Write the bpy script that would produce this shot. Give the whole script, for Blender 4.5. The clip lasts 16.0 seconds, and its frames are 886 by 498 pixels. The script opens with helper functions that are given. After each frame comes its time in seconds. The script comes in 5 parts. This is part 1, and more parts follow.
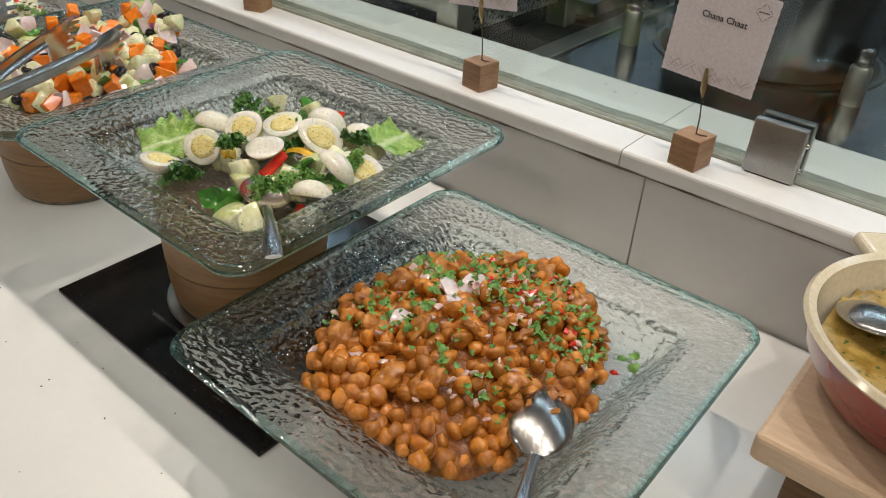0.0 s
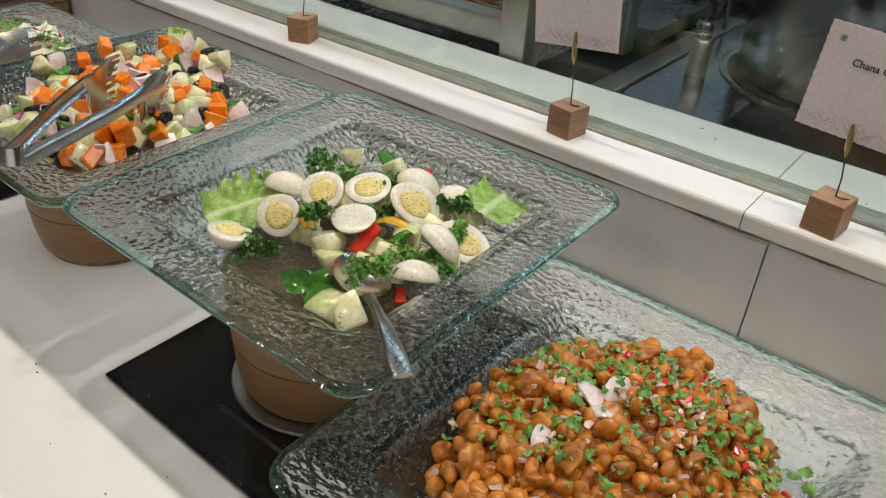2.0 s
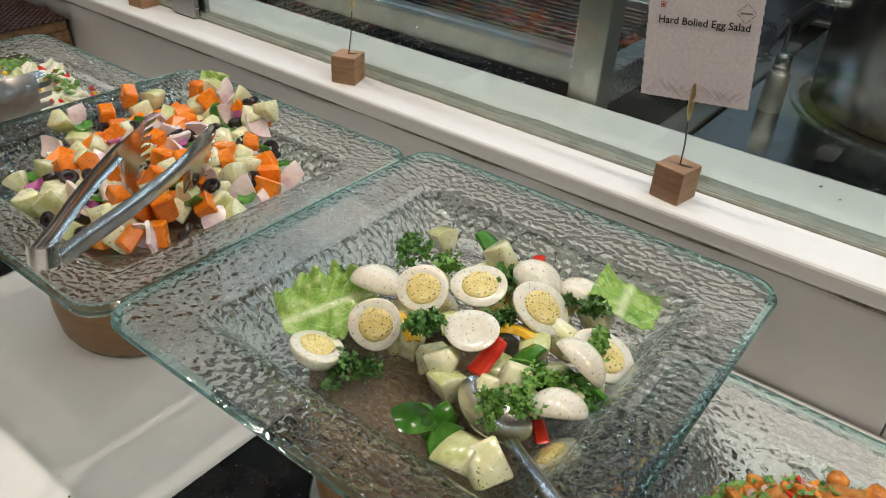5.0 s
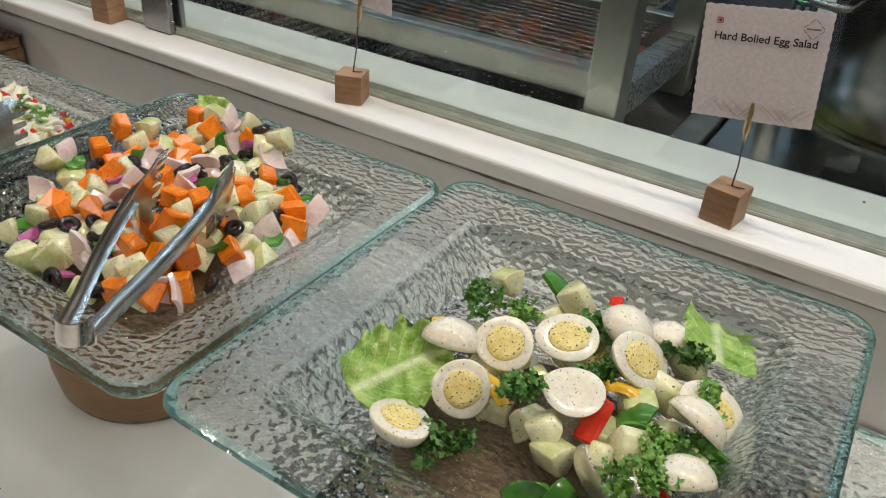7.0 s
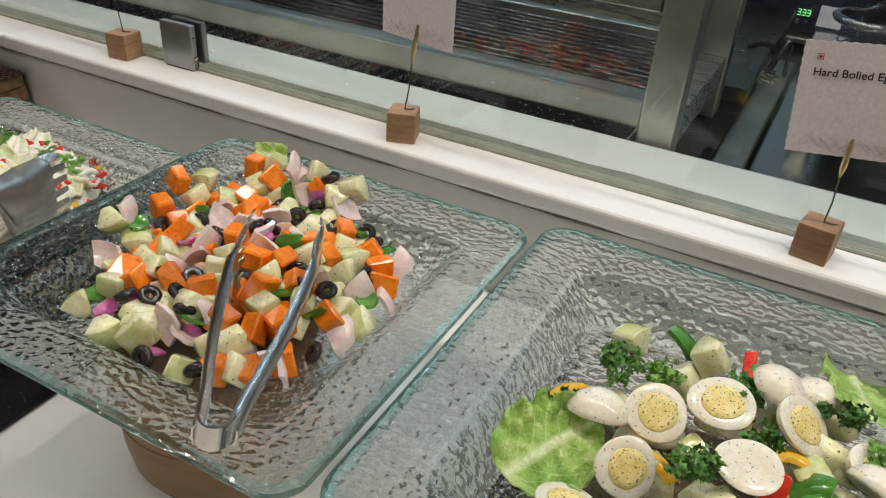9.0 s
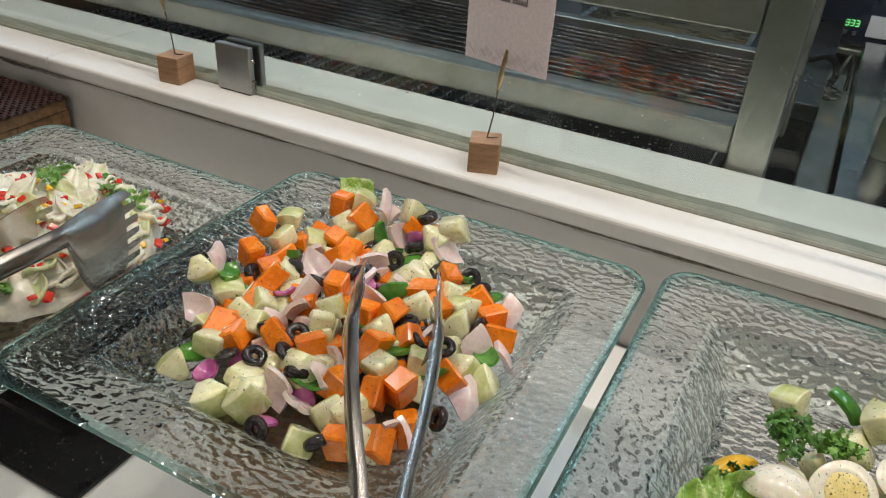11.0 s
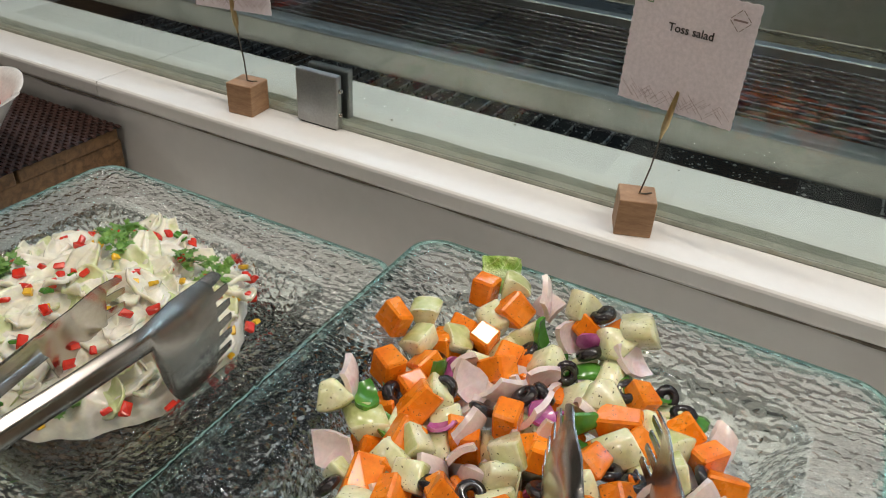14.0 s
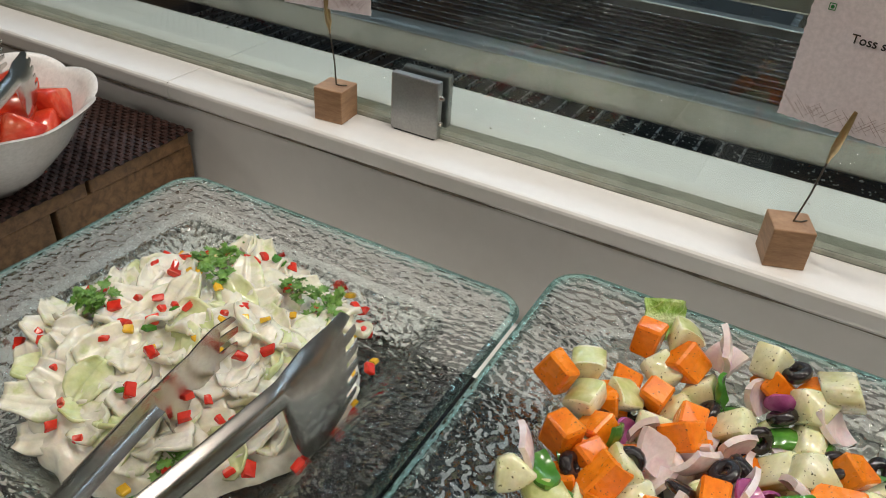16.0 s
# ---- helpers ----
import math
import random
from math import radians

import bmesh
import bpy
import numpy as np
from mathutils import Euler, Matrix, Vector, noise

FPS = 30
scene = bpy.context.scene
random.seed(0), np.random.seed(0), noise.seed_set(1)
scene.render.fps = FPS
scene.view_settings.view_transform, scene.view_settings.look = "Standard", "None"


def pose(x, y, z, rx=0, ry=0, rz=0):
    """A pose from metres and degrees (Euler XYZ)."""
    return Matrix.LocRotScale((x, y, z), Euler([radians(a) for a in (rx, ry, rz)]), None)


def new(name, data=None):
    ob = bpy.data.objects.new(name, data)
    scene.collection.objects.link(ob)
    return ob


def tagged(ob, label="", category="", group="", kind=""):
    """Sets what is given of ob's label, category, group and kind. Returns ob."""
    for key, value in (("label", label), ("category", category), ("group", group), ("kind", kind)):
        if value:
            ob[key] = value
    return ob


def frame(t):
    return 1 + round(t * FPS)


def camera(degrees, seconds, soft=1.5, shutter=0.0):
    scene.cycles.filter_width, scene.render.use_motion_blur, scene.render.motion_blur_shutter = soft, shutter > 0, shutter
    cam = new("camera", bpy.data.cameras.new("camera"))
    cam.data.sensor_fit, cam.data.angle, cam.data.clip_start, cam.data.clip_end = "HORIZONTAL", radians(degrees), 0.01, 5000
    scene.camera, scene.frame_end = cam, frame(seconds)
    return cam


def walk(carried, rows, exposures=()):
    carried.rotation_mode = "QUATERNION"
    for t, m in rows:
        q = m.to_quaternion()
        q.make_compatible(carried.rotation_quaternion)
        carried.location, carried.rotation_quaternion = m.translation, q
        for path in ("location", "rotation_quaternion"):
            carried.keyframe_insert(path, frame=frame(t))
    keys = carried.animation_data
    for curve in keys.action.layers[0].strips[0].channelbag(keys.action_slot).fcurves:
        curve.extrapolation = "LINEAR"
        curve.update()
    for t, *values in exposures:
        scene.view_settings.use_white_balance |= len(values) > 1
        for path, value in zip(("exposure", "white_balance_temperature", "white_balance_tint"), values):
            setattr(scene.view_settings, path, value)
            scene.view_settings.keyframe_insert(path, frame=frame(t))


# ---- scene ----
cam = camera(60.2, 16.0, soft=1.0)
METRES, EYE, TILT, LEAN, TURN = 1.05, 1.425, 0.0, 0.0, 38.7
ROWS = [
    (0.0, 0.0, 0.0, 0.0, 1.59, -33.75, -2.38),
    (0.5, -0.0288, 0.0238, -0.001, 1.02, -33.66, -2.45),
    (1.0, -0.0573, 0.0511, -0.0032, 0.73, -33.55, -2.56),
    (1.5, -0.0839, 0.0813, -0.0033, 0.62, -33.47, -2.64),
    (2.0, -0.1087, 0.1145, -0.0025, 0.69, -33.38, -2.73),
    (2.5, -0.1302, 0.1476, 0.0035, 0.83, -33.26, -2.78),
    (3.0, -0.1479, 0.1749, 0.0076, 0.9, -33.2, -2.72),
    (3.5, -0.1641, 0.1984, 0.0065, 0.78, -33.1, -2.69),
    (4.0, -0.1799, 0.2202, 0.0018, 0.49, -33.06, -2.69),
    (6.5, -0.277, 0.3038, -0.0123, -4.74, -33.0, -3.48),
    (7.0, -0.3063, 0.3228, -0.0136, -6.2, -32.86, -3.6),
    (7.5, -0.3365, 0.3399, -0.0152, -7.51, -32.7, -3.59),
    (8.0, -0.3654, 0.3553, -0.0137, -8.61, -32.51, -3.55),
    (8.5, -0.3911, 0.3699, -0.0104, -9.48, -32.31, -3.5),
    (9.0, -0.4144, 0.3859, -0.0053, -10.15, -32.11, -3.47),
    (11.5, -0.5115, 0.4836, -0.0079, -10.61, -31.83, -3.15),
    (12.0, -0.5274, 0.5113, -0.01, -10.49, -31.93, -3.04),
    (12.5, -0.5405, 0.5439, -0.0098, -10.36, -32.1, -2.94),
    (13.0, -0.551, 0.5752, -0.0105, -10.19, -32.37, -2.88),
    (13.5, -0.5625, 0.6059, -0.0143, -10.03, -32.67, -2.9),
    (14.0, -0.5751, 0.6328, -0.0161, -9.82, -32.96, -2.95),
    (14.5, -0.5906, 0.656, -0.0184, -9.55, -33.3, -3.06),
    (15.0, -0.6099, 0.6787, -0.0221, -9.29, -33.6, -3.15),
    (15.5, -0.6327, 0.6982, -0.0233, -9.13, -33.92, -3.25),
    (16.0, -0.6583, 0.7193, -0.0249, -9.12, -34.22, -3.24),
]
walk(cam, [(t, pose(0, 0, EYE, TILT, LEAN, TURN) @ pose(METRES * x, METRES * y, METRES * z, 90 + pitch, roll, yaw)) for t, x, y, z, yaw, pitch, roll in ROWS])

# world, lamps
world = bpy.data.worlds.new("room_air")
scene.world = world
world.use_nodes = True
world.node_tree.nodes["Background"].inputs[0].default_value = (0.9, 0.95, 1.0, 1)
world.node_tree.nodes["Background"].inputs[1].default_value = 0.02


def area_lamp(name, x, y, z, size, watts, colour, rx=0.0, size_y=0.0):
    data = bpy.data.lights.new(name, "AREA")
    data.shape = "RECTANGLE" if size_y else "DISK"
    data.size, data.energy, data.color = size, watts, colour
    if size_y:
        data.size_y = size_y
    ob = new(name, data)
    ob.matrix_basis = pose(x, y, z, rx, 0, 0)
    return ob


CEILING = 2.75
LAMP_X = (-3.0, -2.33, -1.66, -0.99, -0.32, 0.35, 1.02, 1.69)
for lx, watts in zip(LAMP_X, (1.2, 1.8, 5.3, 6.5, 6.3, 6, 6, 6)):
    area_lamp("downlight_beam", lx, 0.64, CEILING - 0.03, 0.065, watts, (1.0, 0.913, 0.805))
# Added fill lamps on the guests' side, brightening cards and counter front.
for lx in (-2.2, -0.6, 1.0):
    area_lamp("room_beam", lx, -1.25, CEILING - 0.03, 0.22, 7.5, (1.0, 0.92, 0.80))
area_lamp("hood_strip", -1.0, 1.62, 1.98, 3.2, 7.5, (0.62, 0.80, 1.0), 0, 0.05)

# ---- materials ----


def nodes_of(name):
    m = bpy.data.materials.new(name)
    m.use_nodes = True
    nt = m.node_tree
    return m, nt, nt.nodes["Principled BSDF"]


def noise_node(nt, scale, detail=3.0, rough=0.55, dist=0.0, stretch=None, kind="Object"):
    tc = nt.nodes.new("ShaderNodeTexCoord")
    n = nt.nodes.new("ShaderNodeTexNoise")
    n.inputs["Scale"].default_value = scale
    n.inputs["Detail"].default_value = detail
    n.inputs["Roughness"].default_value = rough
    n.inputs["Distortion"].default_value = dist
    if stretch:
        mp = nt.nodes.new("ShaderNodeMapping")
        mp.inputs["Scale"].default_value = stretch
        nt.links.new(tc.outputs[kind], mp.inputs["Vector"])
        nt.links.new(mp.outputs[0], n.inputs["Vector"])
    else:
        nt.links.new(tc.outputs[kind], n.inputs["Vector"])
    return n


def ramp_node(nt, src, stops):
    r = nt.nodes.new("ShaderNodeValToRGB")
    while len(r.color_ramp.elements) < len(stops):
        r.color_ramp.elements.new(0.5)
    for e, (p, c) in zip(r.color_ramp.elements, stops):
        e.position, e.color = p, (*c, 1)
    nt.links.new(src, r.inputs[0])
    return r


def mix_node(nt, fac, a, b, blend="MIX"):
    m = nt.nodes.new("ShaderNodeMix")
    m.data_type, m.blend_type = "RGBA", blend
    for sock, v in ((0, fac), (6, a), (7, b)):
        if isinstance(v, (int, float)):
            m.inputs[sock].default_value = v
        elif isinstance(v, tuple):
            m.inputs[sock].default_value = (*v, 1)
        else:
            nt.links.new(v, m.inputs[sock])
    return m.outputs[2]


def bump_node(nt, src, strength, distance, normal=None):
    b = nt.nodes.new("ShaderNodeBump")
    b.inputs["Strength"].default_value = strength
    b.inputs["Distance"].default_value = distance
    nt.links.new(src, b.inputs["Height"])
    if normal:
        nt.links.new(normal, b.inputs["Normal"])
    return b.outputs[0]


def surface(name, c1, c2, scale=30.0, rough=0.5, metal=0.0, fine=250.0, bump=0.15, depth=0.001, stretch=None, c3=None,
            sss=0.0, coat=0.0, spec=0.5, per_piece=0.0, rough_var=0.1, specks=None, grain=0.25):
    """Two-scale noise colour, roughness variation and a fine bump."""
    m, nt, p = nodes_of(name)
    n1 = noise_node(nt, scale, 4, 0.6, 0.3, stretch)
    n2 = noise_node(nt, fine, 3, 0.6, 0, stretch)
    stops = [(0.35, c1), (0.65, c2)] if c3 is None else [(0.3, c1), (0.52, c2), (0.7, c3)]
    col = ramp_node(nt, n1.outputs["Fac"], stops).outputs[0]
    col = mix_node(nt, grain, col, ramp_node(nt, n2.outputs["Fac"], [(0.3, (0.55, 0.55, 0.55)), (0.7, (1.2, 1.2, 1.2))]).outputs[0], "MULTIPLY")
    if specks:
        v = nt.nodes.new("ShaderNodeTexNoise")
        v.inputs["Scale"].default_value, v.inputs["Detail"].default_value = specks[0], 1.0
        tc = nt.nodes.new("ShaderNodeTexCoord")
        nt.links.new(tc.outputs["Object"], v.inputs["Vector"])
        r = ramp_node(nt, v.outputs["Fac"], [(specks[1], (0, 0, 0)), (specks[1] + 0.02, (1, 1, 1))])
        col = mix_node(nt, r.outputs[0], col, specks[2])
    if per_piece:
        oi = nt.nodes.new("ShaderNodeObjectInfo")
        hs = nt.nodes.new("ShaderNodeHueSaturation")
        mr = nt.nodes.new("ShaderNodeMapRange")
        mr.inputs["To Min"].default_value, mr.inputs["To Max"].default_value = 1 - per_piece, 1 + per_piece
        nt.links.new(oi.outputs["Random"], mr.inputs["Value"])
        nt.links.new(mr.outputs[0], hs.inputs["Value"])
        nt.links.new(col, hs.inputs["Color"])
        col = hs.outputs[0]
    nt.links.new(col, p.inputs["Base Color"])
    rr = nt.nodes.new("ShaderNodeMapRange")
    rr.inputs["To Min"].default_value, rr.inputs["To Max"].default_value = max(rough - rough_var, 0.02), min(rough + rough_var, 1)
    nt.links.new(n1.outputs["Fac"], rr.inputs["Value"])
    nt.links.new(rr.outputs[0], p.inputs["Roughness"])
    p.inputs["Metallic"].default_value = metal
    p.inputs["Specular IOR Level"].default_value = spec
    p.inputs["Coat Weight"].default_value = coat
    p.inputs["Coat Roughness"].default_value = 0.17
    if sss:
        p.inputs["Subsurface Weight"].default_value = sss
        p.inputs["Subsurface Radius"].default_value = (0.006, 0.004, 0.002)
        p.inputs["Subsurface Scale"].default_value = 1.0
    if bump:
        nt.links.new(bump_node(nt, n2.outputs["Fac"], bump, depth), p.inputs["Normal"])
    return m


def platter_glass(name, tint, clear, relief=1.0, haze=0.0):
    """Pressed glass with a hammered relief: part of the light goes straight through, the rest is bent."""
    m, nt, p = nodes_of(name)
    nt.nodes.remove(p)
    out = nt.nodes["Material Output"]
    g = nt.nodes.new("ShaderNodeBsdfGlass")
    g.inputs["Color"].default_value = (*tint, 1)
    g.inputs["Roughness"].default_value = 0.015
    g.inputs["IOR"].default_value = 1.5
    t = nt.nodes.new("ShaderNodeBsdfTransparent")
    t.inputs["Color"].default_value = (*tint, 1)
    mx = nt.nodes.new("ShaderNodeMixShader")
    mx.inputs[0].default_value = clear
    sheen = nt.nodes.new("ShaderNodeBsdfGlossy")
    sheen.inputs["Roughness"].default_value = 0.05
    greasy = nt.nodes.new("ShaderNodeMixShader")
    greasy.inputs[0].default_value = haze
    nt.links.new(g.outputs[0], greasy.inputs[1])
    nt.links.new(sheen.outputs[0], greasy.inputs[2])
    nt.links.new(greasy.outputs[0], mx.inputs[1])
    nt.links.new(t.outputs[0], mx.inputs[2])
    nt.links.new(mx.outputs[0], out.inputs["Surface"])
    if relief:
        n1 = noise_node(nt, 160, 0.3, 0.45, 0.4, (1.0, 1.3, 1.0))
        n2 = noise_node(nt, 420, 1.0, 0.5)
        b = bump_node(nt, n1.outputs["Fac"], 1.0, 0.0105 * relief)
        b = bump_node(nt, n2.outputs["Fac"], 0.6, 0.001 * relief, b)
        nt.links.new(b, g.inputs["Normal"])
        nt.links.new(b, sheen.inputs["Normal"])
    return m


def pane_glass(name, tint):
    m, nt, p = nodes_of(name)
    p.inputs["Base Color"].default_value = (*tint, 1)
    p.inputs["Roughness"].default_value = 0.01
    p.inputs["Transmission Weight"].default_value = 1.0
    p.inputs["IOR"].default_value = 1.5
    return m


def glow(name, colour, strength):
    m, nt, p = nodes_of(name)
    p.inputs["Emission Color"].default_value = (*colour, 1)
    p.inputs["Emission Strength"].default_value = strength
    return m


STONE = surface("white_stone", (0.765, 0.745, 0.725), (0.79, 0.775, 0.755), 7, 0.22, fine=90, bump=0.03, depth=0.0006, rough_var=0.08, grain=0.05)
COUNTER = surface("white_counter", (0.77, 0.765, 0.75), (0.81, 0.80, 0.785), 6, 0.33, fine=120, bump=0.02, depth=0.0004, rough_var=0.06, grain=0.04)
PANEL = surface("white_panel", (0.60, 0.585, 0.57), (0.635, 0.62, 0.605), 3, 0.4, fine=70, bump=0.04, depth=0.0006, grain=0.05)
GROUT = surface("joint_dirt", (0.12, 0.10, 0.08), (0.3, 0.26, 0.2), 60, 0.8, bump=0.3)
# Sealant darkened to carry the green refraction of the glass foot as well.
SEALANT = surface("sealant_edge_tint", (0.17, 0.18, 0.145), (0.27, 0.275, 0.23), 25, 0.45, fine=140, bump=0.3, depth=0.001, c3=(0.22, 0.20, 0.14))
PANE = pane_glass("screen_glass", (0.555, 0.628, 0.608))
PLATTER = platter_glass("hammered_glass", (0.978, 0.993, 0.99), 0.23, 1.1, 0.22)
UNDER = platter_glass("hammered_glass_underside", (0.98, 0.995, 0.992), 0.72, 1.0)
EDGE = platter_glass("green_glass_edge", (0.72, 0.94, 0.925), 0.2, 0.08, 0.14)
BEND = platter_glass("thick_glass_bend", (0.94, 0.985, 0.98), 0.22, 0.4, 0.12)
GRATE = surface("grill_bar_steel", (0.10, 0.105, 0.12), (0.24, 0.25, 0.27), 14, 0.22, 1.0, 200, 0.15, 0.0005)
CLAMP = surface("satin_clamp_steel", (0.34, 0.34, 0.335), (0.40, 0.40, 0.39), 30, 0.36, 1.0, 400, 0.05, 0.0003)
STEEL = surface("brushed_steel", (0.42, 0.42, 0.41), (0.58, 0.575, 0.56), 12, 0.28, 1.0, 300, 0.12, 0.0004, (1, 14, 14))
WORN_STEEL = surface("worn_kitchen_steel", (0.40, 0.385, 0.355), (0.57, 0.545, 0.50), 9, 0.36, 1.0, 180, 0.15, 0.0006, c3=(0.48, 0.45, 0.39))
COOK_STEEL = surface("wet_counter_steel", (0.46, 0.47, 0.48), (0.60, 0.61, 0.61), 7, 0.2, 1.0, 160, 0.1, 0.0005, c3=(0.50, 0.49, 0.46))
CHROME = surface("polished_steel", (0.47, 0.445, 0.415), (0.59, 0.565, 0.53), 20, 0.22, 1.0, 200, 0.06, 0.0003, rough_var=0.07)
DARK_STEEL = surface("dark_kitchen_steel", (0.06, 0.062, 0.066), (0.13, 0.13, 0.135), 6, 0.3, 1.0, 120, 0.15, 0.0008)
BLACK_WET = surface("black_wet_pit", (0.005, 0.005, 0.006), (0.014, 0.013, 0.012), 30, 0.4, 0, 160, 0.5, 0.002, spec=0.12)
BLACK_GLOSS = surface("black_gloss_rubber", (0.006, 0.006, 0.007), (0.015, 0.015, 0.016), 30, 0.15, 0, 160, 0.1, 0.0005)
HOB = surface("black_hob_glass", (0.006, 0.006, 0.007), (0.012, 0.012, 0.013), 20, 0.13, 0, 300, 0.03, 0.0003, specks=(380, 0.735, (0.14, 0.14, 0.14)), spec=0.3)
DRUM = surface("bamboo_stand", (0.215, 0.118, 0.047), (0.315, 0.178, 0.078), 9, 0.42, 0, 60, 0.1, 0.001, (1, 1, 6))
BLOCK_WOOD = surface("walnut_block", (0.26, 0.14, 0.07), (0.39, 0.225, 0.12), 40, 0.5, 0, 220, 0.15, 0.0006, (1, 1, 5), per_piece=0.12)
BEECH = surface("beech_board", (0.60, 0.42, 0.27), (0.70, 0.52, 0.36), 14, 0.5, 0, 160, 0.1, 0.0006, (1, 8, 8))
CRATE = surface("old_crate_wood", (0.08, 0.042, 0.017), (0.19, 0.105, 0.045), 12, 0.6, 0, 120, 0.3, 0.001, (1, 8, 8))
MAT = surface("woven_plastic", (0.026, 0.013, 0.011), (0.06, 0.03, 0.025), 60, 0.3, 0, 400, 0.3, 0.0006, spec=0.3)
CRUMB = surface("dark_crumb", (0.05, 0.035, 0.025), (0.2, 0.13, 0.08), 300, 0.7)
CARD = surface("pinkish_card", (0.84, 0.76, 0.795), (0.88, 0.80, 0.835), 20, 0.7, 0, 300, 0.04, 0.0003)
INK = surface("black_ink", (0.015, 0.012, 0.012), (0.03, 0.025, 0.025), 100, 0.6, 0, 300, 0)
THIN_INK = surface("brown_ink", (0.24, 0.17, 0.17), (0.33, 0.25, 0.25), 100, 0.6, 0, 300, 0)
PALE_INK = surface("faint_brown_ink", (0.42, 0.31, 0.32), (0.52, 0.40, 0.41), 100, 0.6, 0, 300, 0)
RED_INK = surface("red_ink", (0.45, 0.02, 0.02), (0.5, 0.03, 0.03), 100, 0.6, 0, 300, 0)
GREEN_INK = surface("green_ink", (0.02, 0.2, 0.05), (0.03, 0.25, 0.06), 100, 0.6, 0, 300, 0)
WIRE = surface("dark_wire", (0.10, 0.09, 0.08), (0.2, 0.17, 0.13), 60, 0.35, 1.0)
BRASS = surface("brass_clip", (0.45, 0.33, 0.17), (0.6, 0.47, 0.27), 60, 0.35, 1.0)
PORCELAIN = surface("white_porcelain", (0.76, 0.74, 0.72), (0.82, 0.80, 0.78), 10, 0.12, coat=0.5, bump=0.0)
PLASTER = surface("painted_wall", (0.22, 0.20, 0.18), (0.28, 0.26, 0.23), 2, 0.8, bump=0.1)
CEILING_PAINT = surface("ceiling_paint", (0.07, 0.07, 0.07), (0.10, 0.10, 0.10), 2, 0.9, bump=0.05)
FLOOR_TILE = surface("floor_tile", (0.16, 0.14, 0.12), (0.22, 0.2, 0.17), 3, 0.4, bump=0.05)
# Unseen wall's pale blue is chosen as a reflector for counter and glass.
KITCHEN_WALL = surface("pale_reflector_wall", (0.46, 0.50, 0.55), (0.56, 0.60, 0.64), 3, 0.45, 0.5, bump=0.05)
OVEN_BLUE = surface("oven_dark_blue", (0.010, 0.014, 0.028), (0.022, 0.028, 0.05), 8, 0.25, 0, 200, 0.05, 0.0004)
LED_GREEN = glow("led_green", (0.1, 1.0, 0.15), 1.6)
LAMP_GLOW = glow("lamp_glow", (1.0, 0.92, 0.8), 9.0)
STRIP_GLOW = glow("cool_strip_glow", (0.6, 0.8, 1.0), 6.0)

# ---- building helpers ----


def mesh_of(name, bm, material, smooth=None):
    me = bpy.data.meshes.new(name)
    flat = bm.faces.layers.int.get("flat")
    if flat is not None:
        smooth = None
        bm.faces.layers.int.remove(flat)
    bm.normal_update()
    bm.to_mesh(me)
    bm.free()
    for mt in (material if isinstance(material, (list, tuple)) else (material,)):
        me.materials.append(mt)
    if smooth is not None:
        me.polygons.foreach_set("use_smooth", [True] * len(me.polygons))
        if smooth < 180:
            me.set_sharp_from_angle(angle=radians(smooth))
    return me


def part(name, bm, material, parent=None, label="", m=None, smooth=50):
    """Links a bmesh as one mesh object under a thing or a part."""
    me = mesh_of(name, bm, material, smooth) if isinstance(bm, bmesh.types.BMesh) else bm
    ob = new(name, me)
    ob.parent = parent
    if m is not None:
        ob.matrix_basis = m
    return tagged(ob, label)


def thing(name, label, category, m=None, group="", kind=""):
    ob = new(name)
    ob.empty_display_size = 0.02
    if m is not None:
        ob.matrix_basis = m
    return tagged(ob, label, category, group, kind)


def box(bm, x0, x1, y0, y1, z0, z1, bevel=0.0, m=None, seg=2):
    vs = [bm.verts.new((x, y, z)) for x in (x0, x1) for y in (y0, y1) for z in (z0, z1)]
    fs = [bm.faces.new([vs[i] for i in f]) for f in ((0, 1, 3, 2), (4, 6, 7, 5), (0, 4, 5, 1), (2, 3, 7, 6), (0, 2, 6, 4), (1, 5, 7, 3))]
    if bevel:
        es = list({e for f in fs for e in f.edges})
        r = bmesh.ops.bevel(bm, geom=es, offset=bevel, segments=seg, affect="EDGES", profile=0.5)
        vs = list({v for f in r["faces"] for v in f.verts} | {v for v in vs if v.is_valid})
    if m is not None:
        bmesh.ops.transform(bm, matrix=m, verts=vs)
    return bm


def boxed(*args, **kw):
    """A box in a bmesh of its own, shaded flat but for its narrow bevels."""
    bm = box(bmesh.new(), *args, **kw)
    bm.faces.layers.int.new("flat")
    return bm


def lathe(profile, n=48, bm=None, m=None, close=False):
    """Turns (radius, height) pairs about z."""
    bm = bm or bmesh.new()
    rings = []
    for r, z in profile:
        if r < 1e-6:
            rings.append([bm.verts.new((0, 0, z))])
        else:
            rings.append([bm.verts.new((r * math.cos(2 * math.pi * i / n), r * math.sin(2 * math.pi * i / n), z)) for i in range(n)])
    pairs = list(zip(rings, rings[1:])) + ([(rings[-1], rings[0])] if close else [])
    for a, b in pairs:
        for i in range(n):
            j = (i + 1) % n
            q = [a[i % len(a)], a[j % len(a)], b[j % len(b)], b[i % len(b)]]
            q = list(dict.fromkeys(q))
            if len(q) > 2:
                bm.faces.new(q)
    if m is not None:
        bmesh.ops.transform(bm, matrix=m, verts=[v for r in rings for v in r])
    return bm


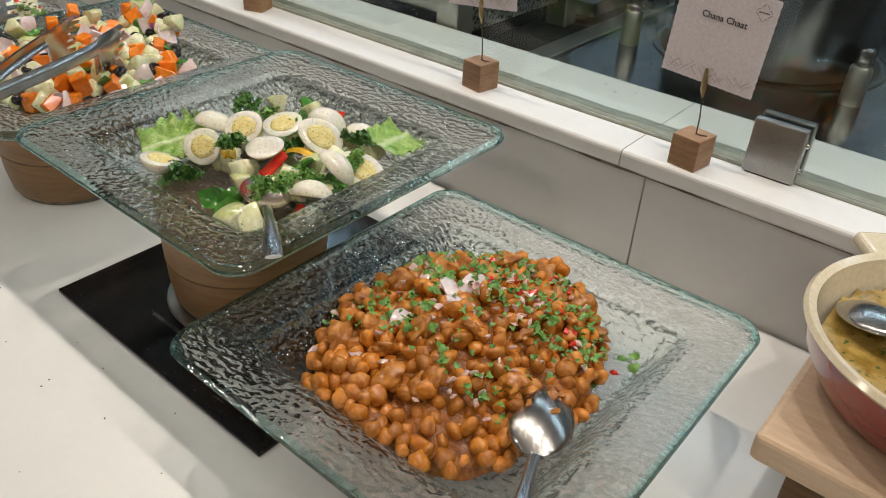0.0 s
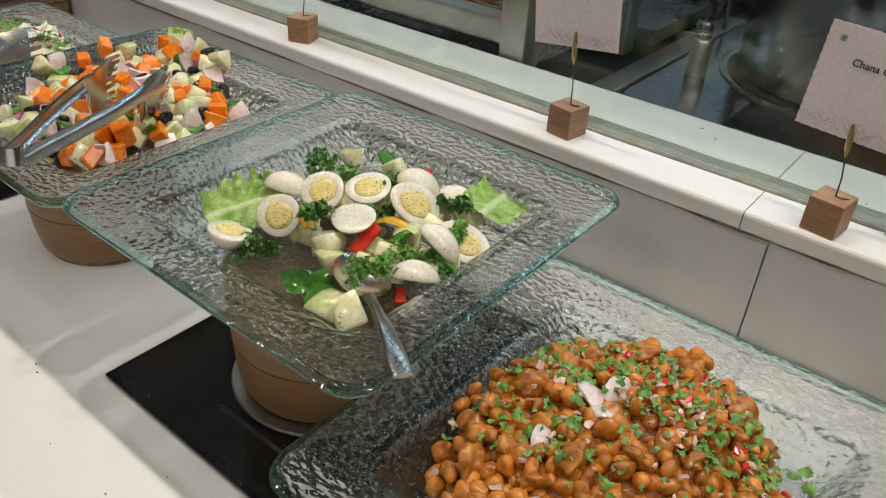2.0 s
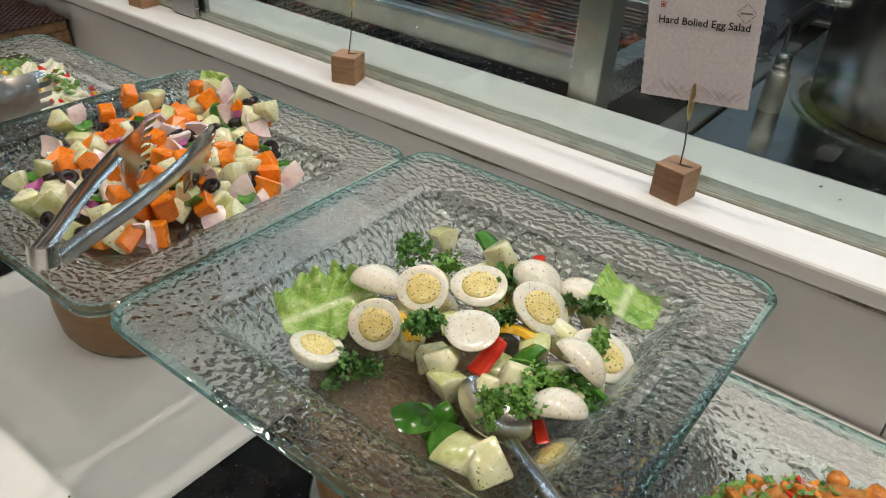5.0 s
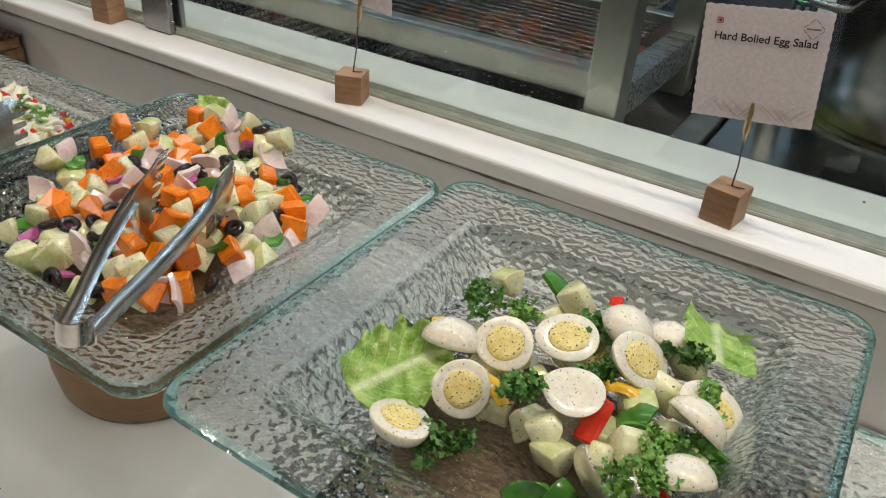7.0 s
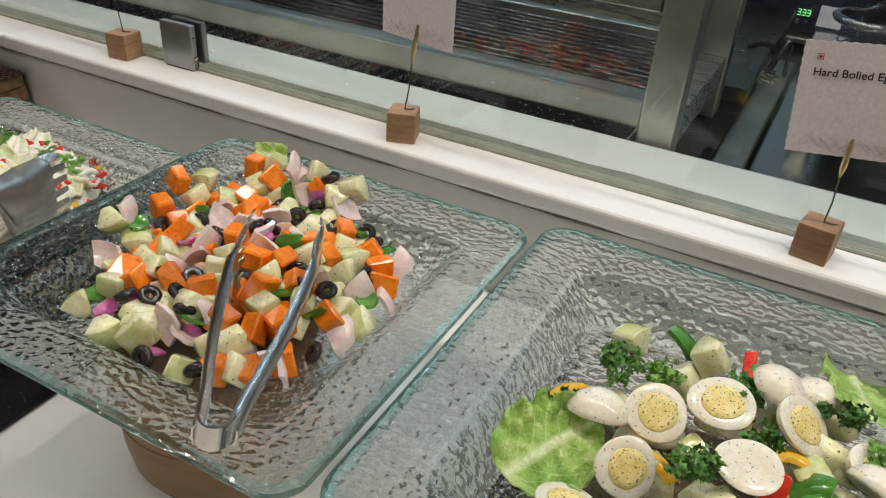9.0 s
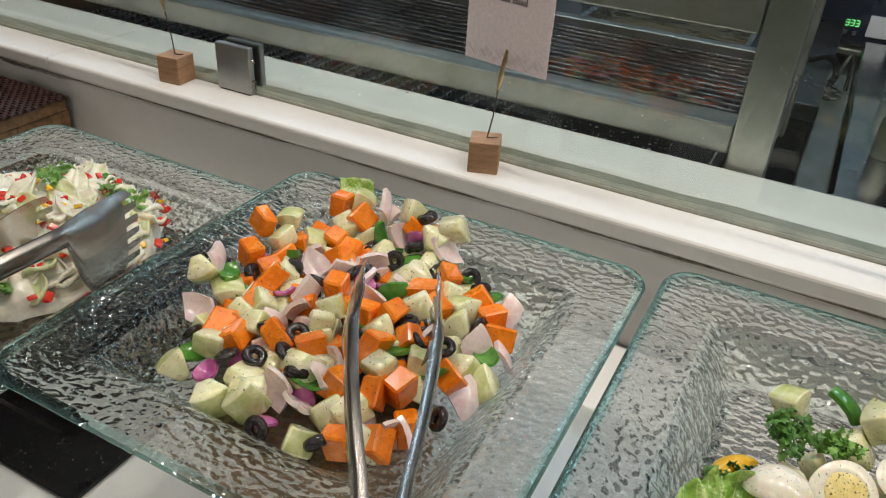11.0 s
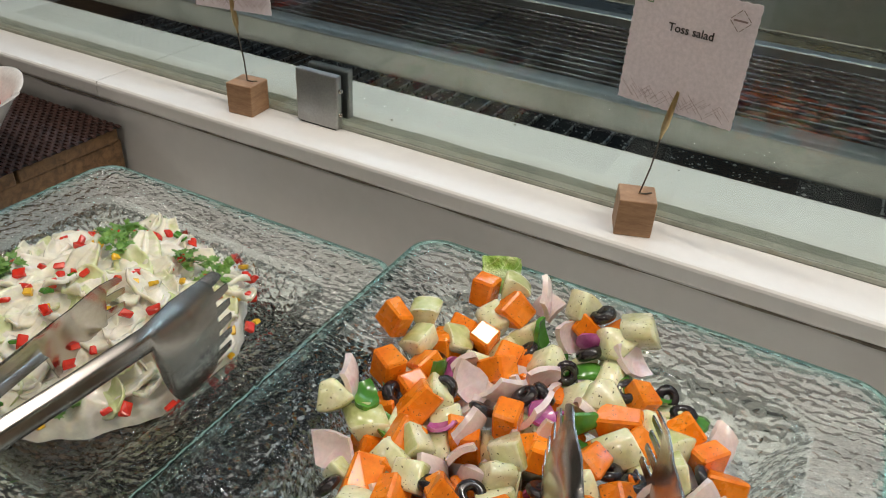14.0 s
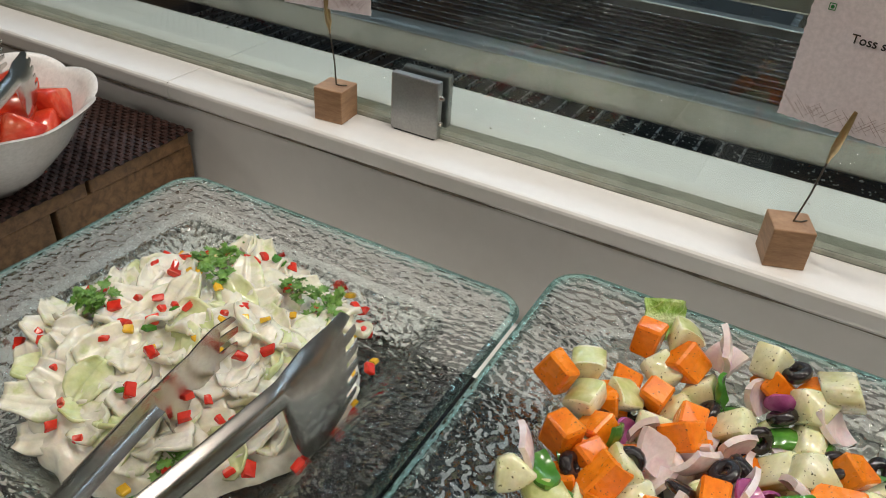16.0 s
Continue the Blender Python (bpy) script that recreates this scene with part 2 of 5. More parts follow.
def tube(points, radii, n=10, bm=None, flat=1.0, up=(0, 0, 1)):
    """A tube along points; radii one number or one a point; flat squeezes it along up."""
    bm = bm or bmesh.new()
    pts = [Vector(p) for p in points]
    radii = [radii] * len(pts) if isinstance(radii, (int, float)) else radii
    rings = []
    for i, p in enumerate(pts):
        d = (pts[min(i + 1, len(pts) - 1)] - pts[max(i - 1, 0)]).normalized()
        side = d.cross(Vector(up))
        side = side.normalized() if side.length > 1e-4 else d.orthogonal().normalized()
        top = side.cross(d)
        rings.append([bm.verts.new(p + radii[i] * (math.cos(a) * side + flat * math.sin(a) * top)) for a in (2 * math.pi * k / n for k in range(n))])
    for a, b in zip(rings, rings[1:]):
        for i in range(n):
            bm.faces.new((a[i], a[(i + 1) % n], b[(i + 1) % n], b[i]))
    bm.faces.new(rings[0][::-1])
    bm.faces.new(rings[-1])
    return bm


def rounded_square(half, r, n_corner=8, n_side=14):
    """Points of a square ring with round corners, and their outward normals."""
    out = []
    r = min(r, half * 0.98)
    c = half - r
    for k in range(4):
        a0 = k * math.pi / 2
        cx, cy = ((c, c), (-c, c), (-c, -c), (c, -c))[k]
        for i in range(n_corner):
            a = a0 + (i / n_corner) * math.pi / 2
            out.append((cx + r * math.cos(a), cy + r * math.sin(a)))
        a = a0 + math.pi / 2
        p0 = (cx + r * math.cos(a), cy + r * math.sin(a))
        nx, ny = ((-c, c), (-c, -c), (c, -c), (c, c))[k]
        p1 = (nx + r * math.cos(a), ny + r * math.sin(a))
        for i in range(n_side):
            f = i / n_side
            out.append((p0[0] + (p1[0] - p0[0]) * f, p0[1] + (p1[1] - p0[1]) * f))
    return out


def platter_drop(d):
    """Height of the dish below its rim, by the distance in from the outer edge."""
    if d < 0.0475:
        return -0.006 * (d / 0.0475) ** 1.2
    if d < 0.072:
        f = (d - 0.0475) / 0.0245
        return -0.006 - 0.032 * (0.85 * f + 0.15 * f * f * (3 - 2 * f))
    return -0.038


HALF, THICK = 0.182, 0.010


def platter(x, y, z, label, turn=0.0, grow=1.0):
    """Square hammered glass platter; z is the height of its rim."""
    ob = thing("glass_platter", label, "platter", pose(x, y, z - 0.038 - THICK, 0, 0, turn), "square glass platters on the buffet")
    steps = [0.0, 0.002, 0.006] + [0.006 + i * 0.0055 for i in range(1, 17)] + [0.105, 0.120, 0.135, 0.150, 0.165]
    bend = 10
    for name, lot in (("rim", steps[:bend + 1]), ("well", steps[bend:])):
        bm = bmesh.new()
        top, low = [], []
        for d in lot:
            line = rounded_square(HALF - d, max(0.026 - d * 0.15, 0.004) if d < 0.12 else 0.01)
            for s, rows in ((1, top), (-1, low)):
                ring = []
                for px, py in line:
                    edge = THICK * 0.5 * (1 - math.sqrt(max(0, 1 - (1 - min(d / 0.004, 1)) ** 2)))
                    wob = 0.0007 * noise.noise(Vector((px * 95 + x * 40, py * 70, s * 7.0))) + 0.0005 * noise.noise(Vector((px * 33, py * 33 + x * 9, s * 3.0)))
                    wob *= min(d / 0.01, 1)
                    h = platter_drop(d) + 0.038 + (THICK if s > 0 else 0) - s * edge + wob
                    ring.append(bm.verts.new((px, py, h)))
                rows.append(ring)
        n = len(top[0])
        for rows, flip in ((top, False), (low, True)):
            for d, a, b in zip(lot, rows, rows[1:]):
                for i in range(n):
                    q = (a[i], a[(i + 1) % n], b[(i + 1) % n], b[i])
                    f = bm.faces.new(q[::-1] if flip else q)
                    f.material_index = 1 if d < 0.006 else (3 if 0.044 < d < 0.074 else (2 if flip else 0))
            if name == "well":
                f = bm.faces.new(rows[-1][::-1] if flip else rows[-1])
                f.material_index = 2 if flip else 0
        if name == "rim":
            for i in range(n):
                f = bm.faces.new((low[0][i], low[0][(i + 1) % n], top[0][(i + 1) % n], top[0][i]))
                f.material_index = 1
        bmesh.ops.scale(bm, vec=(grow, grow, 1), verts=bm.verts[:])
        part(name, bm, (PLATTER, EDGE, UNDER, BEND), ob, smooth=180)
    return ob


def setting(name, bm, material, label="", smooth=30):
    return tagged(part(name, bm, material, None, label, None, smooth), label, kind="structure")


# ---- room ----
setting("floor", boxed(-4.5, 3.5, -3.0, 3.0, -0.1, 0), FLOOR_TILE, "dull brown tiled floor")
setting("ceiling", boxed(-4.5, 3.5, -3.0, 3.0, CEILING, CEILING + 0.1), CEILING_PAINT, "dark painted ceiling")
setting("wall_south", boxed(-4.5, 3.5, -3.1, -3.0, 0, CEILING), PLASTER, "plain dull wall behind the buffet guests")
setting("wall_north", boxed(-4.5, 3.5, 2.4, 2.5, 0, CEILING), KITCHEN_WALL, "unseen kitchen back wall, pale blue to brighten reflections")
setting("wall_west", boxed(-4.6, -4.5, -3.0, 2.4, 0, CEILING), PLASTER, "plain dull end wall")
setting("wall_east", boxed(3.5, 3.6, -3.0, 2.4, 0, CEILING), PLASTER, "plain dull end wall")
for lx in LAMP_X:
    dl = thing("downlight", "unseen round recessed warm ceiling downlight", "lamp", pose(lx, 0.64, CEILING - 0.002), "downlights over the buffet")
    part("trim_ring", lathe([(0.075, -0.016), (0.095, -0.014), (0.1, 0.0), (0.075, 0.0)], 32, close=True), STEEL, dl)
    part("lens", lathe([(0.0, -0.004), (0.074, -0.004)], 32), LAMP_GLOW, dl)

# Unseen fittings added to go with the front fill lamps.
for lx in (-2.2, -0.6, 1.0):
    dl = thing("downlight", "unseen round recessed warm ceiling downlight", "lamp", pose(lx, -1.25, CEILING - 0.002), "downlights over the guests")
    part("trim_ring", lathe([(0.115, -0.016), (0.135, -0.014), (0.14, 0.0), (0.115, 0.0)], 32, close=True), STEEL, dl)
    part("lens", lathe([(0.0, -0.004), (0.114, -0.004)], 32), LAMP_GLOW, dl)

# ---- buffet counter and stone ledge ----
WALL_Y, LEDGE_Y, LEDGE_Z, TOP = 0.737, 0.724, 1.053, 0.900
SEAMS = (-3.005, -1.670, -0.333, 1.0, 2.3)
for i, (a, b) in enumerate(zip((-0.28, -3.0), (2.3, -0.2835))):
    setting("counter_slab", boxed(a, b, -0.03, WALL_Y - 0.001, TOP - 0.03, TOP, bevel=0.003), COUNTER, "glossy white stone buffet counter top")
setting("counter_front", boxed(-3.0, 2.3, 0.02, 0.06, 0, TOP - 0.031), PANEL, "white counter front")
for a, b in zip(SEAMS, SEAMS[1:]):
    bm = boxed(a + 0.0006, b - 0.0006, LEDGE_Y, 0.921, LEDGE_Z - 0.022, LEDGE_Z)
    bmesh.ops.bevel(bm, geom=[e for e in bm.edges if abs(e.verts[0].co.x - e.verts[1].co.x) > 0.1], offset=0.005, segments=3, affect="EDGES", profile=0.5)
    setting("ledge_slab", bm, STONE, "white stone ledge slab with rounded front edge")
    setting("ledge_joint", boxed(b - 0.0005, b + 0.0005, LEDGE_Y + 0.002, 0.915, LEDGE_Z - 0.018, LEDGE_Z - 0.0008), GROUT, "dirty joint between ledge slabs")
    if a == SEAMS[1]:
        a = SEAMS[0]
    if b == SEAMS[1]:
        continue
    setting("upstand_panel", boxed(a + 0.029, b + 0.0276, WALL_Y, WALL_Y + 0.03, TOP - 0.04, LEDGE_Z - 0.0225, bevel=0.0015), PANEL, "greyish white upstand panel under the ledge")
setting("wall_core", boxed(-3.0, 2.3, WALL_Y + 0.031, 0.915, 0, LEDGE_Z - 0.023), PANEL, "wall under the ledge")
bm = tube([(-3.0 + i * 0.02, LEDGE_Y + 0.0022, LEDGE_Z - 0.0226) for i in range(265)], [max(0.0003, 0.0008 + 0.0022 * noise.noise((i * 0.23, 3, 7))) for i in range(265)], 6)
setting("old_caulk", bm, GROUT, "broken brown line of old caulk under the ledge")
# glass screen on the ledge
GLASS_Y = 0.786
for a, b in ((-3.0, 2.3),):
    pane = setting("screen_pane", boxed(a, b, GLASS_Y, GLASS_Y + 0.010, LEDGE_Z + 0.002, 1.75, bevel=0.001), PANE, "clear greenish glass sneeze screen")
    pane.visible_shadow = False
# Bead drawn wide: part sealant, part painted refraction of the pane's lower edge.
bm = tube([(-3.0 + i * 0.05, GLASS_Y + 0.018 + 0.0016 * noise.noise((i * 0.9, 2, 3)), LEDGE_Z + 0.002) for i in range(107)], [0.012 + 0.0025 * noise.noise((i * 0.7, 0, 0)) for i in range(107)], 8, flat=0.5)
setting("sealant_bead", bm, SEALANT, "grey green sealant along the glass, coloured for the glass edge's refraction too")
bm = tube([(-3.0 + i * 0.05, GLASS_Y - 0.0015, LEDGE_Z + 0.001) for i in range(107)], [0.0028 + 0.0012 * noise.noise((i * 1.7, 5, 0)) for i in range(107)], 6)
setting("sealant_bead", bm, SEALANT, "thin yellowed sealant in front of the glass")


rng = random.Random(77)
bm = bmesh.new()
for k in range(26):
    s = rng.uniform(0.0005, 0.0013)
    x, y = rng.uniform(-2.0, 0.1), rng.uniform(0.815, 0.915)
    box(bm, -s, s, -s * 0.7, s * 0.7, 0, s * 0.8, m=pose(x, y, LEDGE_Z + 0.0002, 0, 0, rng.uniform(0, 180)))
tagged(part("crumbs", bm, CRUMB, None, smooth=None), "tiny dark food crumbs scattered along the white ledge", "crumbs", kind="stuff")
bm = bmesh.new()
for k in range(34):
    s = rng.uniform(0.0004, 0.0009)
    box(bm, -s, s, -s * 0.7, s * 0.7, 0, s * 0.8, m=pose(rng.uniform(-1.3, 0.0), rng.uniform(0.1, 0.26), TOP + 0.0002, 0, 0, rng.uniform(0, 180)))
tagged(part("crumbs", bm, CRUMB, None, smooth=None), "tiny crumbs scattered on the white counter", "crumbs", kind="stuff")


def glass_clamp(x):
    c = thing("glass_clamp", "square brushed steel clamp holding the glass screen", "clamp", pose(x, GLASS_Y, LEDGE_Z), "glass clamps on the ledge")
    part("front_plate", boxed(-0.0275, 0.0275, -0.0125, -0.0025, 0.001, 0.062, bevel=0.0022), CLAMP, c)
    part("rear_plate", boxed(-0.0275, 0.0275, 0.0135, 0.0235, 0.001, 0.062, bevel=0.0022), CLAMP, c)
    part("gasket", boxed(-0.0255, 0.0255, -0.0024, -0.0004, 0.003, 0.0605), BLACK_WET, c)
    part("foot", boxed(-0.024, 0.024, -0.011, 0.022, 0.0, 0.0012), BLACK_WET, c)
    for z in (0.018, 0.045):
        part("screw", lathe([(0, 0.0035), (0.002, 0.0032), (0.003, 0.001), (0.003, 0)], 12), CHROME, c, m=pose(0.0275, -0.007, z, 0, 90, 0))
    return c


for gx in (-0.189, -1.375, 1.15):
    glass_clamp(gx)


def text_mesh(words, size):
    cu = bpy.data.curves.new("lettering", "FONT")
    cu.body, cu.size, cu.extrude, cu.align_x, cu.resolution_u, cu.offset = words, size, 0.00012, "CENTER", 3, 0.0001
    ob = bpy.data.objects.new("lettering", cu)
    scene.collection.objects.link(ob)
    bpy.context.view_layer.update()
    me = bpy.data.meshes.new_from_object(ob.evaluated_get(bpy.context.evaluated_depsgraph_get()))
    bpy.data.objects.remove(ob)
    bpy.data.curves.remove(cu)
    me.materials.clear()
    me.materials.append(INK)
    return me


def sign(corner, turn, card_at, card_turn, roll, words, mark, label):
    """Wooden block with a wire clip that holds a dish card. corner: near left foot of the block; card_at: middle of the card's lower edge."""
    s, h = 0.033, 0.0355
    base = pose(corner[0], corner[1], LEDGE_Z, 0, 0, turn) @ pose(s / 2, s / 2, 0)
    ob = thing("menu_sign", label, "sign", base, "dish name signs on the ledge")
    inv = base.inverted()
    part("block", boxed(-s / 2, s / 2, -s / 2, s / 2, 0, h, bevel=0.0012), BLOCK_WOOD, ob)
    cm = inv @ pose(card_at[0], card_at[1], card_at[2], 90, 0, card_turn) @ pose(0, 0, 0, 0, 0, roll)
    w, ch = 0.1015, 0.098
    bm = bmesh.new()
    pts = []
    for k in range(25):
        pts.append((w / 2 + (0.0005 if k % 2 else -0.0003), ch * k / 24))
    pts += [(w / 2 - w * k / 24, ch + (0.0005 if k % 2 else -0.0003)) for k in range(1, 25)]
    pts += [(-w / 2 + (0.0005 if k % 2 else -0.0004), ch - ch * k / 24) for k in range(1, 25)]
    pts += [(-w / 2 + w * k / 24, (0.0004 if k % 2 else -0.0003)) for k in range(1, 24)]
    top = [bm.verts.new((px, py, 0.0003 + 0.1 * px * px)) for px, py in pts]
    bot = [bm.verts.new((px, py, -0.0001 + 0.1 * px * px)) for px, py in pts]
    bm.faces.new(top)
    bm.faces.new(bot[::-1])
    for i in range(len(pts)):
        j = (i + 1) % len(pts)
        bm.faces.new((bot[i], bot[j], top[j], top[i]))
    card = part("card", bm, CARD, ob, "pinkish white printed card", cm, smooth=None)
    up = 0.0007
    if words:
        long = len(words) > 15
        part("lettering", text_mesh(words, 0.0094 if long else 0.0092), None, card, "black printed dish name", pose(0.001, ch - (0.029 if long else 0.0335), up), None)
    bm = bmesh.new()
    rng = random.Random(len(label))
    for k in range(34):
        cx = -w / 2 + 0.007 + k * 0.00262
        for side in ((1,), (-1,), (1, -1))[(k // 5 + len(words)) % 3]:
            a = radians(44 * side)
            ln = rng.uniform(0.006, 0.019)
            box(bm, -ln / 2, ln / 2, -0.00013, 0.00013, 0, 0.0001, m=pose(cx + rng.uniform(-0.003, 0.003), 0.010 + rng.uniform(-0.003, 0.003), 0.00034 + 0.1 * cx * cx, 0, 0, math.degrees(a)))
    part("line_pattern", bm, PALE_INK, card, "thin brown crossing lines", smooth=None)
    bm = bmesh.new()
    for k in range(4):
        a = k * math.pi / 2
        for q in (0.25, 0.75):
            mx = 0.0085 * ((1 - q) * math.cos(a) + q * math.cos(a + math.pi / 2))
            my = 0.0085 * ((1 - q) * math.sin(a) + q * math.sin(a + math.pi / 2))
            box(bm, -0.0022, 0.0022, -0.0003, 0.0003, 0, 0.0001, m=pose(mx, my, 0, 0, 0, math.degrees(a) + 135))
    box(bm, -0.0055, 0.0055, -0.0007, 0.0007, 0, 0.0001)
    part("emblem", bm, THIN_INK, card, "thin diamond emblem", pose(0.037, ch - 0.014, up), None)
    bm = bmesh.new()
    for k in range(4):
        box(bm, -0.0025, 0.0025, -0.0003, 0.0003, 0, 0.0001, m=pose(0, 0, 0, 0, 0, 90 * k) @ pose(0, 0.0022, 0))
    lathe([(0, 0.0001), (0.0014, 0.0001)], 12, bm)
    part("food_mark", bm, RED_INK if mark == "red" else GREEN_INK, card, mark + " square food mark", pose(-0.037, ch - 0.013, up), None)
    tip = inv @ Vector(card_at) + Vector((0, -0.002, 0.010))
    foot = Vector((0.001, 0, h - 0.001))
    mid = foot.lerp(tip, 0.62)
    part("wire", tube([foot, foot.lerp(tip, 0.3) + Vector((0.0012, 0, 0)), mid], 0.0008, 8), WIRE, ob)
    part("wire_foot", tube([(0.001, 0, h + 0.0004), (0.007, -0.001, h + 0.001), (0.012, 0.003, h + 0.0006)], 0.0007, 6), WIRE, ob)
    d = (tip - mid)
    side = Vector((0, 0.0022, 0))
    for sg in (1, -1):
        part("clip_jaw", tube([mid - side * 0.3 * sg, mid + d * 0.35 + side * sg * 0.8, mid + d * 0.75 + side * sg * 0.9, tip + d * 0.25 + side * sg * 0.35], [0.0009, 0.0026, 0.0022, 0.0012], 8, flat=0.5, up=(0, 1, 0)), BRASS, ob)
    return ob


sign((-0.283, 0.733), -8, (-0.271, 0.757, 1.140), -3, -3, "Chana Chaat", "green", "wooden block sign with card reading Chana Chaat")
sign((-0.578, 0.743), -10, (-0.559, 0.750, 1.156), 2, 6, "Hard Bolied Egg Salad", "red", "wooden block sign with card reading Hard Bolied Egg Salad")
sign((-1.019, 0.736), 20, (-0.996, 0.757, 1.169), -12, 0, "Toss salad", "green", "wooden block sign with card reading Toss salad")
sign((-1.479, 0.746), 5, (-1.467, 0.757, 1.168), 2, 3, "", "green", "wooden block sign with pale card beside the glass clamp")

# ---- hobs and stands under the platters ----


def hob(x0, x1, y0, y1):
    h = thing("induction_hob", "black glass induction hob plate set on the counter", "hob", pose((x0 + x1) / 2, (y0 + y1) / 2, TOP + 0.0005), "black hob plates in the counter")
    w, d = (x1 - x0) / 2, (y1 - y0) / 2
    part("glass_plate", boxed(-w, w, -d, d, 0, 0.005, bevel=0.0012), HOB, h)
    part("control_slot", boxed(-w * 0.35, w * 0.6, -d + 0.045, -d + 0.049, 0.0051, 0.0054), DARK_STEEL, h)
    return h


hob(-0.742, -0.396, 0.254, 0.60)
hob(-1.487, -1.141, 0.29, 0.636)


def stand(x, y, height, label, rad=0.084):
    s = thing("round_stand", label, "stand", pose(x, y, TOP + 0.0005), "round wooden platter stands")
    part("drum", lathe([(0, 0.006), (rad * 0.93, 0.006), (rad * 0.96, 0.010), (rad * 1.0, 0.035), (rad * 1.03, height - 0.006), (rad * 1.01, height), (0, height)], 64), DRUM, s)
    part("groove_band", lathe([(rad * 1.012, 0.060), (rad * 1.018, 0.0607), (rad * 1.018, 0.0617), (rad * 1.012, 0.062)], 64, close=True), CRATE, s)
    part("foot_ring", lathe([(rad * 0.80, 0.0), (rad * 0.9, 0.0), (rad * 0.9, 0.0062), (rad * 0.80, 0.0062)], 48, close=True), GROUT, s)
    return s


EGG = (-0.5925, 0.4415, 1.083)
TOSS = (-0.968, 0.441, 1.070)
CHANA = (-0.283, 0.401, 1.016)
CREAM = (-1.362, 0.443, 1.020)
FLOOR_H = 0.038
stand(-0.970, 0.400, TOSS[2] - 0.048 - TOP - 0.0008, "tan wooden drum stand under the tossed salad platter")
stand(-0.590, 0.400, EGG[2] - 0.048 - TOP - 0.0068, "tan wooden drum stand under the egg salad platter").location.z += 0.006
stand(-0.283, 0.430, CHANA[2] - 0.048 - TOP - 0.0008, "low wooden drum stand under the chickpea platter")
stand(-1.370, 0.450, CREAM[2] - 0.048 - TOP - 0.0068, "low wooden drum stand under the creamy salad platter").location.z += 0.006
base = part("base_plate", lathe([(0.0, 0.0), (0.0895, 0.0), (0.0910, 0.002), (0.0895, 0.004), (0.0, 0.004)], 64), CLAMP, bpy.data.objects["round_stand.001"], "pale round plate under the drum")
base.location.z = -0.0004
platter(*EGG, "square hammered clear glass platter holding egg salad")
platter(*TOSS, "square hammered clear glass platter holding tossed salad")
platter(*CHANA, "square hammered clear glass platter holding spiced chickpeas")
platter(*CREAM, "square hammered clear glass platter holding creamy lettuce salad", grow=1.035)

# ---- kitchen behind the glass ----
COOK_Z = 0.985
setting("kitchen_counter", boxed(-0.652, 2.3, 0.93, 1.92, COOK_Z - 0.04, COOK_Z, bevel=0.003), COOK_STEEL, "wet worn steel cooking counter")
setting("counter_lip", boxed(-0.70, 2.3, 0.9225, 0.9295, COOK_Z - 0.02, LEDGE_Z - 0.004, bevel=0.002), STEEL, "folded steel lip behind the ledge")
setting("kitchen_base", boxed(-3.0, 2.3, 0.93, 2.0, 0, COOK_Z - 0.05), DARK_STEEL, "dark kitchen base")
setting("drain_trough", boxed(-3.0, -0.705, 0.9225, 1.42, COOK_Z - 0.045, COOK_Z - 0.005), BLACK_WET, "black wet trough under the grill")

grill = thing("charcoal_grill", "long steel grill range with bar grate and posts", "grill", pose(0, 0, COOK_Z - 0.004))
gz = -(COOK_Z - 0.004)
part("front_rail", boxed(-2.9, -0.781, 0.945, 0.962, 1.059 + gz, 1.094 + gz, bevel=0.002), WORN_STEEL, grill)
bm = bmesh.new()
box(bm, -2.9, -0.781, 0.9625, 0.995, 1.086 + gz, 1.092 + gz, bevel=0.0015)
part("top_lip", bm, WORN_STEEL, grill)
part("rear_rail", boxed(-2.9, -0.735, 1.262, 1.285, 1.02 + gz, 1.097 + gz, bevel=0.002), WORN_STEEL, grill)
for px, py in ((-0.757, 0.949), (-0.757, 1.272), (-2.85, 0.949), (-2.85, 1.272)):
    part("post", boxed(px - 0.022, px + 0.022, py - 0.02, py + 0.02, 0.0, 1.50 + gz, bevel=0.003), WORN_STEEL, grill)
part("side_rail", boxed(-0.775, -0.738, 0.972, 1.25, 1.035 + gz, 1.08 + gz, bevel=0.002), STEEL, grill)
part("upper_rail", boxed(-2.83, -0.781, 0.931, 0.967, 1.203 + gz, 1.250 + gz, bevel=0.002), WORN_STEEL, grill)
part("upper_rail", boxed(-2.83, -0.781, 1.254, 1.290, 1.203 + gz, 1.250 + gz, bevel=0.002), WORN_STEEL, grill)
for k in range(13):
    part("grate_bar", tube([(-2.9, 1.003 + k * 0.0209, 1.084 + gz), (-0.79, 1.003 + k * 0.0209, 1.084 + gz)], 0.0017, 8), GRATE, grill)
for cx in (-0.80, -1.10, -1.36, -1.62, -1.9, -2.2):
    part("cross_bar", tube([(cx, 0.996, 1.0795 + gz), (cx, 1.262, 1.0795 + gz)], 0.0022, 8), GRATE, grill)
bm = bmesh.new()
for k in range(34):
    box(bm, -1.08 - k * 0.024, -1.0775 - k * 0.024, 0.924, 1.033, 1.0262 + gz, 1.0312 + gz)
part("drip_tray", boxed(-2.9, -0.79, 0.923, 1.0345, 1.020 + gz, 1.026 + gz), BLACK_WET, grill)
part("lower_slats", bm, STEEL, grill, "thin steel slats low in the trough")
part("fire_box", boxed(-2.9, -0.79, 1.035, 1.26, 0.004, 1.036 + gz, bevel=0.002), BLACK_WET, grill)

